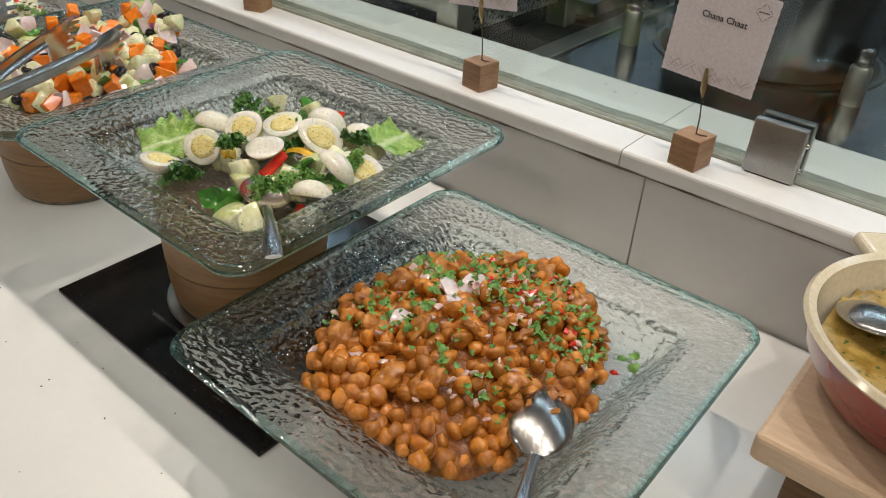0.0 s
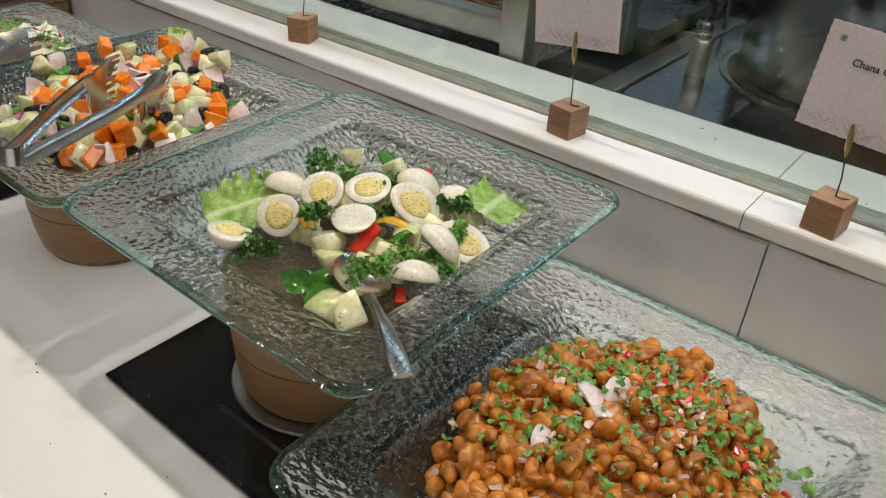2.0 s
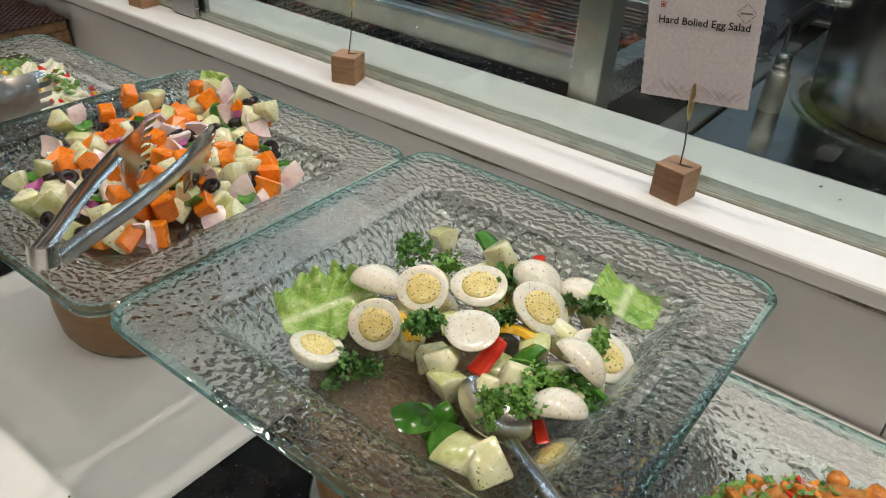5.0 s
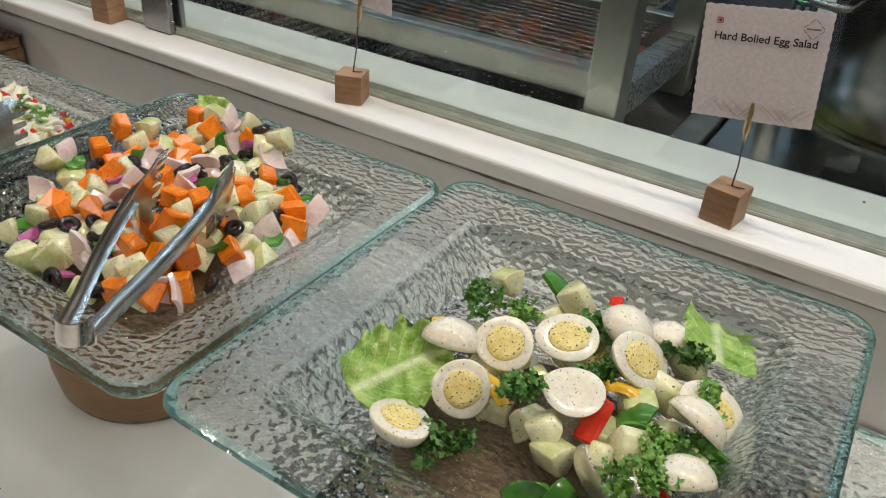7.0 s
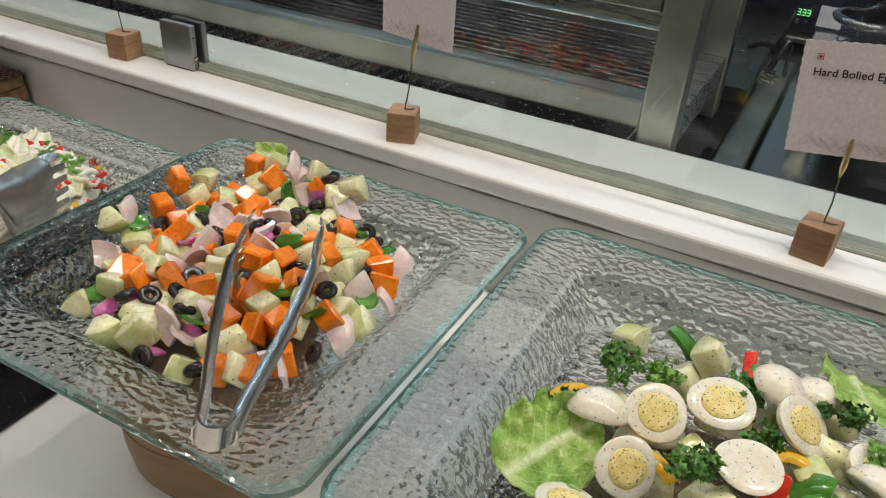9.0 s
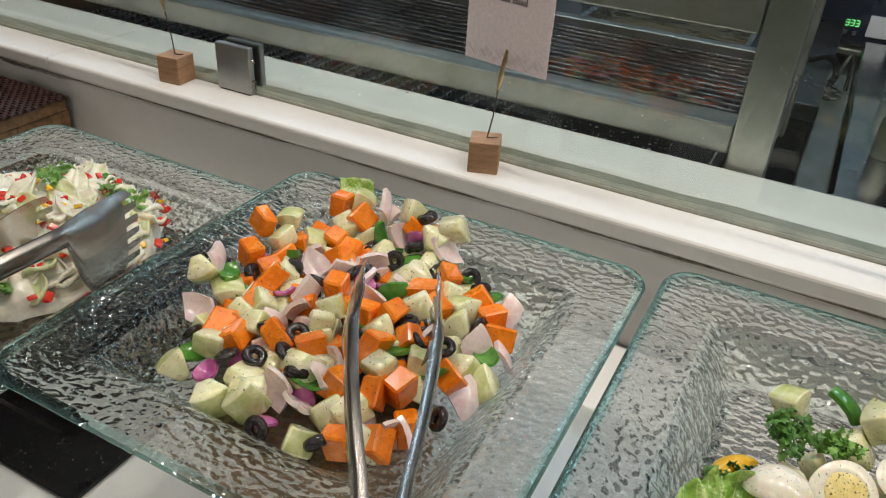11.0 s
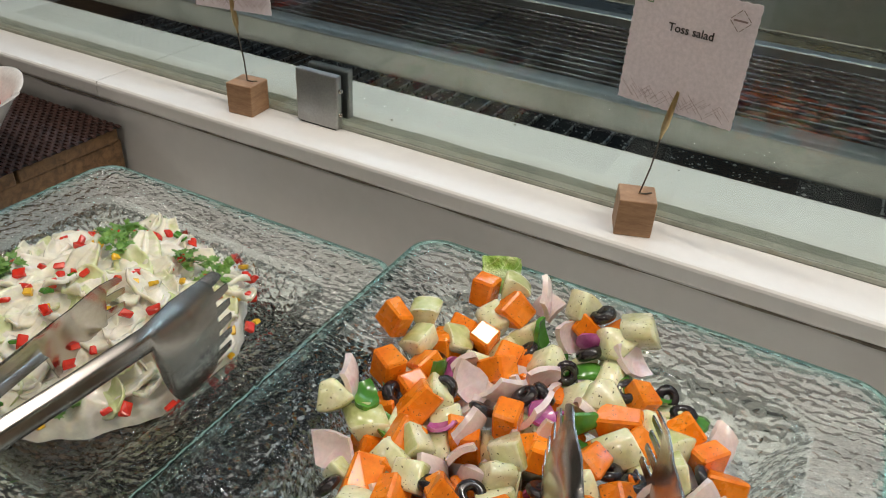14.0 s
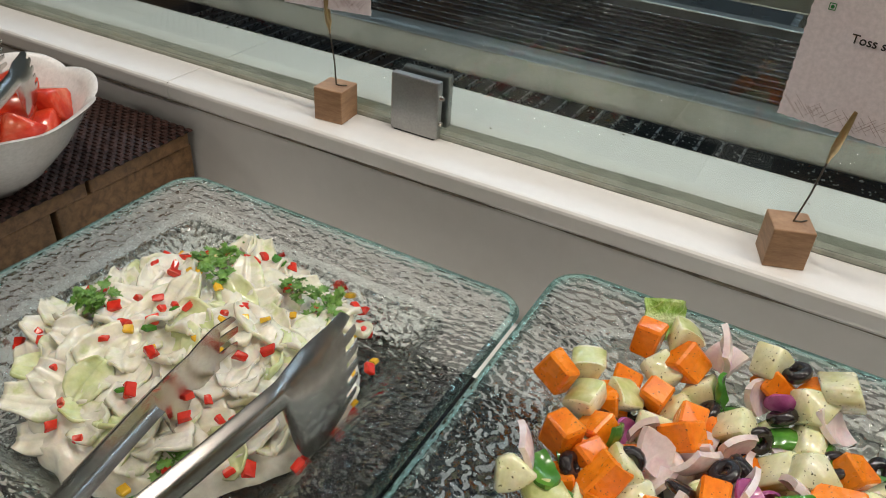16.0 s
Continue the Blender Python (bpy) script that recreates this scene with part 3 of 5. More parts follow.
CHAR = surface("charred_red_food", (0.05, 0.018, 0.01), (0.30, 0.05, 0.02), 70, 0.35, 0, 200, 0.5, 0.002, coat=0.3)
skewers = thing("grilled_pieces", "charred reddish pieces lying under the grill grate", "grilled food", pose(-0.9, 1.145, 1.0364))
rng = random.Random(3)
for k in range(26):
    bm = bmesh.new()
    bmesh.ops.create_icosphere(bm, subdivisions=2, radius=0.0155)
    for v in bm.verts:
        v.co *= 1 + 0.35 * noise.noise(v.co * 60 + Vector((k * 3, 0, 0)))
        v.co.z *= 0.7
    part("grilled_piece", bm, CHAR, skewers, m=pose(rng.uniform(-0.16, 0.10), rng.uniform(-0.085, 0.085), 0.009, 0, 0, rng.uniform(0, 360)), smooth=180)

tray = thing("steel_tray", "steel tray with cream coloured sauce behind the grate", "tray", pose(-0.957, 1.372, 1.0265))


def tray_ring(bm, h, z):
    return [bm.verts.new((px * h * 1.38, py * h * 0.84, z)) for px, py in rounded_square(0.1, 0.02, 5, 4)]


bm = bmesh.new()
rings = [tray_ring(bm, h, z) for h, z in ((1.0, 0.064), (0.99, 0.0665), (0.93, 0.064), (0.87, 0.004), (0.87, 0.0), (0.95, 0.0605))]
for a, b in list(zip(rings, rings[1:])) + [(rings[-1], rings[0])]:
    for i in range(len(a)):
        bm.faces.new((a[i], a[(i + 1) % len(a)], b[(i + 1) % len(a)], b[i]))
bm.faces.new(rings[3])
bm.faces.new(rings[4][::-1])
bmesh.ops.recalc_face_normals(bm, faces=bm.faces[:])
part("pan", bm, STEEL, tray)
SAUCE = surface("mustard_sauce", (0.42, 0.28, 0.09), (0.55, 0.40, 0.17), 30, 0.25, 0, 160, 0.3, 0.0015, coat=0.3)
bm = bmesh.new()
rings = [tray_ring(bm, 0.868, 0.006), tray_ring(bm, 0.884, 0.018), tray_ring(bm, 0.5, 0.0195)]
for a, b in zip(rings, rings[1:]):
    for i in range(len(a)):
        bm.faces.new((a[i], a[(i + 1) % len(a)], b[(i + 1) % len(a)], b[i]))
bm.faces.new(rings[2])
bm.faces.new(rings[0][::-1])
part("sauce", bm, SAUCE, tray, "mustard coloured sauce")
setting("rear_shelf", boxed(-2.9, -0.7, 1.292, 1.9, 1.0, 1.026, bevel=0.002), DARK_STEEL, "dark steel shelf behind the grill")


WATER = pane_glass("water_drop", (0.98, 0.99, 1.0))
rng = random.Random(78)
bm = bmesh.new()
for k in range(220):
    r = rng.uniform(0.0008, 0.0026)
    on_lip = k % 3 == 0
    x, y, z = (rng.uniform(-0.68, 0.3), rng.uniform(0.926, 0.9285), LEDGE_Z - 0.0041) if on_lip else (rng.uniform(-0.68, 0.1), rng.uniform(0.95, 1.45), COOK_Z + 0.0001)
    lathe([(r, 0.0), (r * 0.8, r * 0.4), (0, r * 0.55)], 8, bm, pose(x, y, z))
drops = part("water_drops", bm, WATER, None, smooth=180)
tagged(drops, "small water drops on the steel counter", "water drops", kind="stuff")

SPLASH = surface("dried_white_splash", (0.55, 0.54, 0.50), (0.72, 0.71, 0.67), 60, 0.5)
bm = bmesh.new()
for k in range(420):
    r = rng.uniform(0.0005, 0.0017) * (1 if k % 9 else 1.7)
    lathe([(r, 0.0), (r * 0.75, r * 0.35), (0, r * 0.5)], 6, bm, pose(min(rng.gauss(-1.02, 0.22), -0.80), rng.uniform(0.926, 1.03), 1.0262))
splash = part("white_splashes", bm, SPLASH, None, smooth=180)
tagged(splash, "fine white splashes in the dark trough before the grill", "splashes", kind="stuff")


def pepper_mill(x, y):
    s = thing("steel_peg", "short turned steel peg with bright neck on the cooking counter", "peg", pose(x, y, COOK_Z + 0.0003), "steel pegs round the stock pot")
    part("body", lathe([(0, 0), (0.0165, 0), (0.017, 0.003), (0.0165, 0.056), (0.0135, 0.060), (0, 0.060)], 28), WORN_STEEL, s)
    part("neck", lathe([(0.010, 0.0601), (0.0125, 0.063), (0.0125, 0.068), (0.0105, 0.070), (0.0115, 0.073), (0.0115, 0.084), (0.009, 0.087), (0, 0.0875)], 28), CHROME, s)
    return s


for px, py in ((-0.600, 1.254), (-0.221, 1.258), (-0.592, 1.537), (-0.2, 1.56)):
    pepper_mill(px, py)

SCORCH = surface("scorched_steel", (0.05, 0.04, 0.03), (0.16, 0.13, 0.09), 22, 0.35, 0.8, 150, 0.2, 0.0008, c3=(0.22, 0.14, 0.05))
POT = surface("pot_steel", (0.12, 0.122, 0.126), (0.27, 0.27, 0.265), 5, 0.24, 1.0, 90, 0.1, 0.0008, specks=(9, 0.68, (0.03, 0.022, 0.018)))
pot = thing("stock_pot", "large dark steel stock pot with burnt stains", "pot", pose(-0.405, 1.40, COOK_Z + 0.0024))
part("body", lathe([(0, 0), (0.165, 0), (0.172, 0.006), (0.172, 0.33), (0.178, 0.334), (0.172, 0.338), (0.168, 0.33), (0.168, 0.01), (0, 0.008)], 72), POT, pot)
for sg in (1, -1):
    a0 = radians(200 if sg > 0 else 20)
    pts = []
    for k in range(9):
        f = k / 8 * math.pi
        rr = 0.172 + 0.045 * math.sin(f)
        aa = a0 + 0.28 * math.cos(f)
        pts.append((rr * math.cos(aa), rr * math.sin(aa), 0.16))
    part("handle", tube(pts, 0.006, 10), CHROME, pot)
beam = thing("steel_edge_strip", "narrow steel strip beside the cooking counter edge", "strip", pose(-0.681, 1.29, COOK_Z - 0.05))
part("strip_top", boxed(-0.022, 0.022, -0.355, 0.352, 0.038, 0.050, bevel=0.004, seg=3), WORN_STEEL, beam)
part("strip_web", boxed(-0.006, 0.006, -0.35, 0.347, 0.0003, 0.0385), DARK_STEEL, beam)

ring = thing("pot_burner", "round scorched steel burner plate set in the counter", "burner", pose(-0.405, 1.40, COOK_Z + 0.0002))
part("rim_ring", lathe([(0.186, 0.0), (0.198, 0.0), (0.198, 0.003), (0.192, 0.0045), (0.186, 0.003)], 72, close=True), CHROME, ring)
part("scorched_plate", lathe([(0.0, 0.0), (0.185, 0.0), (0.185, 0.002), (0.0, 0.002)], 64), SCORCH, ring, "brown scorched plate")

oven = thing("kitchen_oven", "dark blue kitchen oven with a green lit display", "oven", pose(-0.45, 2.16, COOK_Z - 0.05))
part("cabinet", boxed(-0.55, 0.55, -0.2, 0.2, 0.0, 0.19, bevel=0.006), DARK_STEEL, oven)
panel = part("control_panel", boxed(-0.545, 0.545, -0.212, -0.2005, 0.035, 0.135, bevel=0.003), OVEN_BLUE, oven, "dark blue control panel")
bm = bmesh.new()
for k in range(3):
    for dz in (-0.006, 0.0, 0.006):
        box(bm, -0.014 + k * 0.010, -0.008 + k * 0.010, -0.2136, -0.2122, 0.0855 + dz - 0.0008, 0.0855 + dz + 0.0008)
    box(bm, -0.0082 + k * 0.010, -0.0068 + k * 0.010, -0.2136, -0.2122, 0.0795, 0.0915)
part("display", bm, LED_GREEN, panel, "green lit digits", pose(-0.235, 0, -0.008), None)
part("label_plate", boxed(0.0, 0.05, -0.2145, -0.2122, 0.06, 0.105, bevel=0.001), CARD, panel, "pale control label", pose(-0.205, 0, -0.006))
for k in range(2):
    part("button", boxed(-0.004, 0.004, -0.2148, -0.2122, 0.0, 0.010, bevel=0.001), CLAMP, panel, m=pose(-0.245 + k * 0.018, 0, 0.052))
part("door_bar", boxed(-0.52, 0.52, -0.225, -0.2005, 0.012, 0.026, bevel=0.004), WORN_STEEL, oven)

scourer = thing("steel_scourer", "shiny tangled steel wool scourer lying by the counter edge", "scourer", pose(-0.715, 1.49, COOK_Z - 0.004))
rng = random.Random(41)
for k in range(9):
    pts = []
    a0, tilt = rng.uniform(0, 6.3), rng.uniform(-0.5, 0.5)
    for i in range(15):
        a = a0 + i * 0.42
        r = 0.022 + 0.012 * math.sin(2.3 * a + k)
        pts.append((r * math.cos(a) * 1.3, r * math.sin(a), 0.015 + 0.011 * math.sin(a * 1.7 + k) + tilt * 0.008 * math.cos(a)))
    part("wire_curl", tube(pts, 0.0016, 6), CHROME, scourer)
hose = thing("rubber_ring", "black wet rubber ring standing beside the scourer", "ring", pose(-0.715, 1.535, COOK_Z - 0.004))
part("ring_body", tube([(0.026 * math.cos(a), 0.004 * math.sin(2 * a), 0.031 + 0.026 * math.sin(a)) for a in (2 * math.pi * i / 28 for i in range(29))], 0.006, 10, up=(0, 1, 0)), BLACK_GLOSS, hose)
part("valve_arm", tube([(0.028, 0.0, 0.03), (0.034, 0.004, 0.05), (0.040, 0.006, 0.066), (0.046, 0.006, 0.060), (0.048, 0.006, 0.0)], 0.004, 10), CHROME, hose, "bent chrome arm")
setting("side_shelf", boxed(-0.76, -0.704, 1.30, 1.92, COOK_Z - 0.02, COOK_Z - 0.004, bevel=0.002), DARK_STEEL, "dark steel shelf beside the cooking counter")
hood = thing("hood_light", "cool white strip light under the kitchen hood", "lamp", pose(-1.0, 1.62, 2.0))
part("housing", boxed(-1.65, 1.65, -0.05, 0.05, 0.0, 0.05, bevel=0.004), STEEL, hood)
for hx in (-1.2, 1.2):
    part("hanger", tube([(hx, 0, 0.049), (hx, 0, 0.0798)], 0.008, 8), STEEL, hood)
# Unseen block, added so hob and platters reflect dark above the wall.
setting("hood_canopy", boxed(-3.3, 2.6, 1.25, 2.395, 2.08, 2.7, bevel=0.004), DARK_STEEL, "unseen dark steel block over the kitchen, added to darken reflections")
part("tube_glow", boxed(-1.6, 1.6, -0.02, 0.02, -0.012, -0.001), STRIP_GLOW, hood)

# ---- food materials ----
CARROT = surface("carrot", (0.84, 0.185, 0.005), (0.96, 0.285, 0.014), 60, 0.26, 0, 300, 0.15, 0.0006, sss=0.1, coat=0.4, per_piece=0.1, specks=(650, 0.70, (0.10, 0.05, 0.02)))
CUKE = surface("cucumber_flesh", (0.70, 0.70, 0.38), (0.82, 0.80, 0.57), 70, 0.25, 0, 300, 0.15, 0.0006, sss=0.35, coat=0.5, per_piece=0.1, specks=(600, 0.69, (0.09, 0.08, 0.04)))
CUKE_SKIN = surface("cucumber_skin", (0.50, 0.55, 0.20), (0.66, 0.67, 0.36), 80, 0.25, 0, 300, 0.15, 0.0006, coat=0.5)
ONION = surface("pale_onion", (0.74, 0.56, 0.55), (0.80, 0.68, 0.66), 50, 0.22, 0, 300, 0.1, 0.0004, sss=0.35, coat=0.5, per_piece=0.08, c3=(0.72, 0.48, 0.52))
PURPLE = surface("purple_onion", (0.36, 0.05, 0.24), (0.56, 0.18, 0.40), 60, 0.2, 0, 300, 0.1, 0.0004, sss=0.2, coat=0.5)
OLIVE = surface("black_olive", (0.010, 0.008, 0.009), (0.028, 0.02, 0.022), 60, 0.22, 0, 300, 0.1, 0.0004, coat=0.4)
PEPPER = surface("green_pepper", (0.04, 0.17, 0.02), (0.10, 0.29, 0.04), 50, 0.18, 0, 250, 0.08, 0.0004, coat=0.6, per_piece=0.15)
RED = surface("red_pepper", (0.62, 0.02, 0.012), (0.76, 0.06, 0.03), 60, 0.22, 0, 250, 0.1, 0.0004, coat=0.5, per_piece=0.12)
YELLOW = surface("yellow_pepper", (0.78, 0.42, 0.02), (0.88, 0.56, 0.05), 60, 0.22, 0, 250, 0.1, 0.0004, coat=0.5, per_piece=0.1)
LETTUCE = surface("lettuce_leaf", (0.13, 0.31, 0.03), (0.28, 0.47, 0.08), 70, 0.3, 0, 180, 0.4, 0.001, sss=0.2, coat=0.3, c3=(0.52, 0.64, 0.24))


def veined(m, rib):
    """Pale midrib along the leaf's length with fainter side veins."""
    nt = m.node_tree
    p = nt.nodes["Principled BSDF"]
    base = p.inputs["Base Color"].links[0].from_socket
    tc = nt.nodes.new("ShaderNodeTexCoord")
    sp = nt.nodes.new("ShaderNodeSeparateXYZ")
    nt.links.new(tc.outputs["Object"], sp.inputs[0])

    def calc(op, a, b=None):
        n = nt.nodes.new("ShaderNodeMath")
        n.operation = op
        for k, v in enumerate((a, b)):
            if v is None:
                continue
            if isinstance(v, (int, float)):
                n.inputs[k].default_value = v
            else:
                nt.links.new(v, n.inputs[k])
        return n.outputs[0]

    away = calc("ABSOLUTE", sp.outputs[1])
    wob = noise_node(nt, 60, 2, 0.5)
    near = calc("ADD", away, calc("MULTIPLY", wob.outputs["Fac"], 0.004))
    mid_rib = ramp_node(nt, calc("MULTIPLY", near, 60.0), [(0.2, (1, 1, 1)), (0.42, (0, 0, 0))])
    slant = calc("ADD", calc("SUBTRACT", sp.outputs[0], calc("MULTIPLY", away, 0.9)), calc("MULTIPLY", wob.outputs["Fac"], 0.01))
    lines = calc("ABSOLUTE", calc("SINE", calc("MULTIPLY", slant, 300.0)))
    side = ramp_node(nt, lines, [(0.0, (0.55, 0.55, 0.55)), (0.22, (0, 0, 0))])
    col = mix_node(nt, side.outputs[0], base, rib)
    col = mix_node(nt, mid_rib.outputs[0], col, rib)
    nt.links.new(col, p.inputs["Base Color"])
    return m


veined(LETTUCE, (0.60, 0.70, 0.36))
LETTUCE.node_tree.nodes["Bump"].inputs["Strength"].default_value = 0.9
LETTUCE.node_tree.nodes["Bump"].inputs["Distance"].default_value = 0.004
PARSLEY = surface("parsley", (0.035, 0.12, 0.018), (0.10, 0.24, 0.04), 120, 0.4, 0, 400, 0.2, 0.0004, per_piece=0.2)
CRISP = surface("softened_crisp", (0.32, 0.10, 0.012), (0.60, 0.24, 0.034), 90, 0.3, 0, 260, 0.5, 0.001, sss=0.1, coat=0.15, per_piece=0.2)
CORIANDER = surface("coriander", (0.07, 0.20, 0.026), (0.20, 0.38, 0.07), 120, 0.4, 0, 400, 0.2, 0.0004, per_piece=0.2)
EGG_WHITE_M = surface("boiled_egg_white", (0.78, 0.73, 0.60), (0.83, 0.79, 0.68), 40, 0.25, 0, 200, 0.06, 0.0004, sss=0.4, coat=0.3, specks=(560, 0.70, (0.06, 0.045, 0.03)))
YOLK = surface("boiled_yolk", (0.78, 0.62, 0.20), (0.84, 0.72, 0.34), 90, 0.55, 0, 300, 0.5, 0.0008, sss=0.2, specks=(560, 0.63, (0.06, 0.045, 0.03)))
CHICKPEA = surface("spiced_chickpea", (0.38, 0.115, 0.010), (0.68, 0.27, 0.042), 90, 0.24, 0, 300, 0.3, 0.0007, sss=0.1, coat=0.15, per_piece=0.28)
MASALA = surface("masala_sauce", (0.20, 0.06, 0.006), (0.44, 0.155, 0.018), 60, 0.25, 0, 220, 0.8, 0.003, coat=0.15)
CREAM_M = surface("mayonnaise_lettuce", (0.74, 0.70, 0.55), (0.80, 0.77, 0.64), 45, 0.24, 0, 160, 0.35, 0.0012, sss=0.3, coat=0.3, c3=(0.52, 0.60, 0.24))
CREAM_W = surface("mayonnaise", (0.76, 0.72, 0.60), (0.82, 0.79, 0.69), 45, 0.25, 0, 160, 0.3, 0.001, sss=0.3, coat=0.3)
PALE_LEAF = surface("pale_iceberg", (0.52, 0.60, 0.25), (0.68, 0.715, 0.43), 40, 0.25, 0, 160, 0.3, 0.0012, sss=0.3, coat=0.4, c3=(0.78, 0.76, 0.62))
TOMATO = surface("tomato_flesh", (0.55, 0.02, 0.01), (0.70, 0.06, 0.02), 50, 0.2, 0, 200, 0.2, 0.0008, sss=0.25, coat=0.5, c3=(0.72, 0.16, 0.08))
CURRY = surface("yellow_brown_curry", (0.28, 0.17, 0.03), (0.48, 0.32, 0.09), 60, 0.2, 0, 180, 0.6, 0.002, coat=0.5, specks=(140, 0.66, (0.10, 0.13, 0.03)))
RED_ENAMEL = surface("red_enamel", (0.22, 0.008, 0.012), (0.30, 0.012, 0.016), 8, 0.12, coat=0.6, bump=0.0)
CREAM_ENAMEL = surface("cream_enamel", (0.72, 0.62, 0.44), (0.78, 0.68, 0.50), 10, 0.15, coat=0.5, bump=0.0)

# ---- food pieces ----


def chunk_mesh(name, sx, sy, sz, seed, material, bevel=0.1, jitter=0.14):
    rng = random.Random(seed)
    bm = boxed(-sx / 2, sx / 2, -sy / 2, sy / 2, -sz / 2, sz / 2)
    for v in bm.verts:
        v.co += Vector([rng.uniform(-jitter, jitter) * s for s in (sx, sy, sz)])
    bmesh.ops.bevel(bm, geom=bm.edges[:], offset=bevel * min(sx, sy, sz), segments=1, affect="EDGES")
    return mesh_of(name, bm, material, 50)


def wedge_mesh(name, r, length, angle, inner, seed):
    """A chunk cut from a round vegetable: curved skin outside, flesh inside."""
    rng = random.Random(seed)
    bm = bmesh.new()
    n = 5
    ends = []
    for z in (-length / 2, length / 2):
        slope = rng.uniform(-0.25, 0.25)
        ring = [(inner * math.cos(a), inner * math.sin(a)) for a in (-angle / 2, angle / 2)]
        arc = [(r * math.cos(a), r * math.sin(a)) for a in (angle / 2 - angle * i / n for i in range(n + 1))]
        ends.append([bm.verts.new((px - (r + inner) / 2, py, z + slope * py)) for px, py in ring + arc])
    a, b = ends
    bm.faces.new(a)
    bm.faces.new(b[::-1])
    m = len(a)
    for i in range(m):
        f = bm.faces.new((b[i], b[(i + 1) % m], a[(i + 1) % m], a[i]))
        if 2 <= i < m - 1:
            f.material_index = 1
    bmesh.ops.bevel(bm, geom=[e for e in bm.edges if not (e.link_faces[0].material_index and e.link_faces[-1].material_index)], offset=0.0013, segments=1, affect="EDGES")
    bmesh.ops.recalc_face_normals(bm, faces=bm.faces[:])
    return mesh_of(name, bm, (CUKE, CUKE_SKIN), 60)


def shell_mesh(name, r, arc, width, thick, seed, materials, taper=0.4, twist=0.0, n=6, k=4):
    """A curved petal or strip with thickness."""
    rng = random.Random(seed)
    bm = bmesh.new()
    grids = []
    for s in (0, 1):
        rows = []
        for i in range(n + 1):
            f = i / n - 0.5
            a = f * arc
            row = []
            for j in range(k + 1):
                g = j / k - 0.5
                w = width * (1 - taper * abs(2 * f) ** 2)
                rad = r + (thick if s else 0) - 0.0022 * (2 * g) ** 2
                row.append(bm.verts.new((rad * math.cos(a) - r, rad * math.sin(a), g * w + twist * f * width + rng.uniform(-1, 1) * thick * 0.15)))
            rows.append(row)
        grids.append(rows)
    for s, rows in enumerate(grids):
        for i in range(n):
            for j in range(k):
                q = (rows[i][j], rows[i + 1][j], rows[i + 1][j + 1], rows[i][j + 1])
                f = bm.faces.new(q if s else q[::-1])
                f.material_index = s if len(materials) > 1 else 0
    border = lambda rows: [rows[i][0] for i in range(n)] + [rows[n][j] for j in range(k)] + [rows[i][k] for i in range(n, 0, -1)] + [rows[0][j] for j in range(k, 0, -1)]
    a, b = border(grids[0]), border(grids[1])
    for i in range(len(a)):
        j = (i + 1) % len(a)
        bm.faces.new((a[i], a[j], b[j], b[i]))
    bmesh.ops.recalc_face_normals(bm, faces=bm.faces[:])
    return mesh_of(name, bm, materials, 60)


def olive_mesh(name, seed):
    rng = random.Random(seed)
    bm = bmesh.new()
    n, k = 14, 8
    R, r, h = 0.0056, 0.0034, rng.uniform(0.003, 0.0045)
    rings = []
    for i in range(n):
        a = 2 * math.pi * i / n
        rings.append([bm.verts.new(((R + r * math.cos(b)) * math.cos(a) * 1.08, (R + r * math.cos(b)) * math.sin(a), h * math.sin(b))) for b in (2 * math.pi * j / k for j in range(k))])
    for i in range(n):
        for j in range(k):
            bm.faces.new((rings[i][j], rings[(i + 1) % n][j], rings[(i + 1) % n][(j + 1) % k], rings[i][(j + 1) % k]))
    return mesh_of(name, bm, OLIVE, 180)


def leaf_mesh(name, length, width, seed, material, ruffle=0.12, thick=0.0006, n=14, k=10, cup=0.2, wave=55.0, square=0.0):
    """A ruffled leaf with thickness, lying in xy."""
    rng = random.Random(seed)
    off = rng.uniform(0, 50)
    bm = bmesh.new()
    grids = []
    for s in (0, 1):
        rows = []
        for i in range(n + 1):
            f = i / n
            w = width * (0.22 + 0.73 * square + (0.78 - 0.73 * square) * max(math.sin(math.pi * min(0.04 + f * 0.94, 1)), 0) ** 0.6) * (1 - 0.35 * (1 - square) * max(0, f - 0.8) / 0.2)
            row = []
            for j in range(k + 1):
                g = j / k * 2 - 1
                px, py = f * length - length / 2, g * w / 2 * (1 + 0.10 * noise.noise((f * 6 + off, g, 1)))
                edge = abs(g) ** 2 + 0.25
                pz = cup * width * g * g * 0.5 + ruffle * width * edge * noise.noise((px * wave + off, py * wave, off)) + 0.002 * math.exp(-(g * 9) ** 2)
                row.append(bm.verts.new((px, py, pz + (thick if s else 0))))
            rows.append(row)
        grids.append(rows)
    for s, rows in enumerate(grids):
        for i in range(n):
            for j in range(k):
                q = (rows[i][j], rows[i + 1][j], rows[i + 1][j + 1], rows[i][j + 1])
                bm.faces.new(q if s else q[::-1])
    border = lambda rows: [rows[i][0] for i in range(n)] + [rows[n][j] for j in range(k)] + [rows[i][k] for i in range(n, 0, -1)] + [rows[0][j] for j in range(k, 0, -1)]
    a, b = border(grids[0]), border(grids[1])
    for i in range(len(a)):
        j = (i + 1) % len(a)
        bm.faces.new((a[i], a[j], b[j], b[i]))
    return mesh_of(name, bm, material, 180)


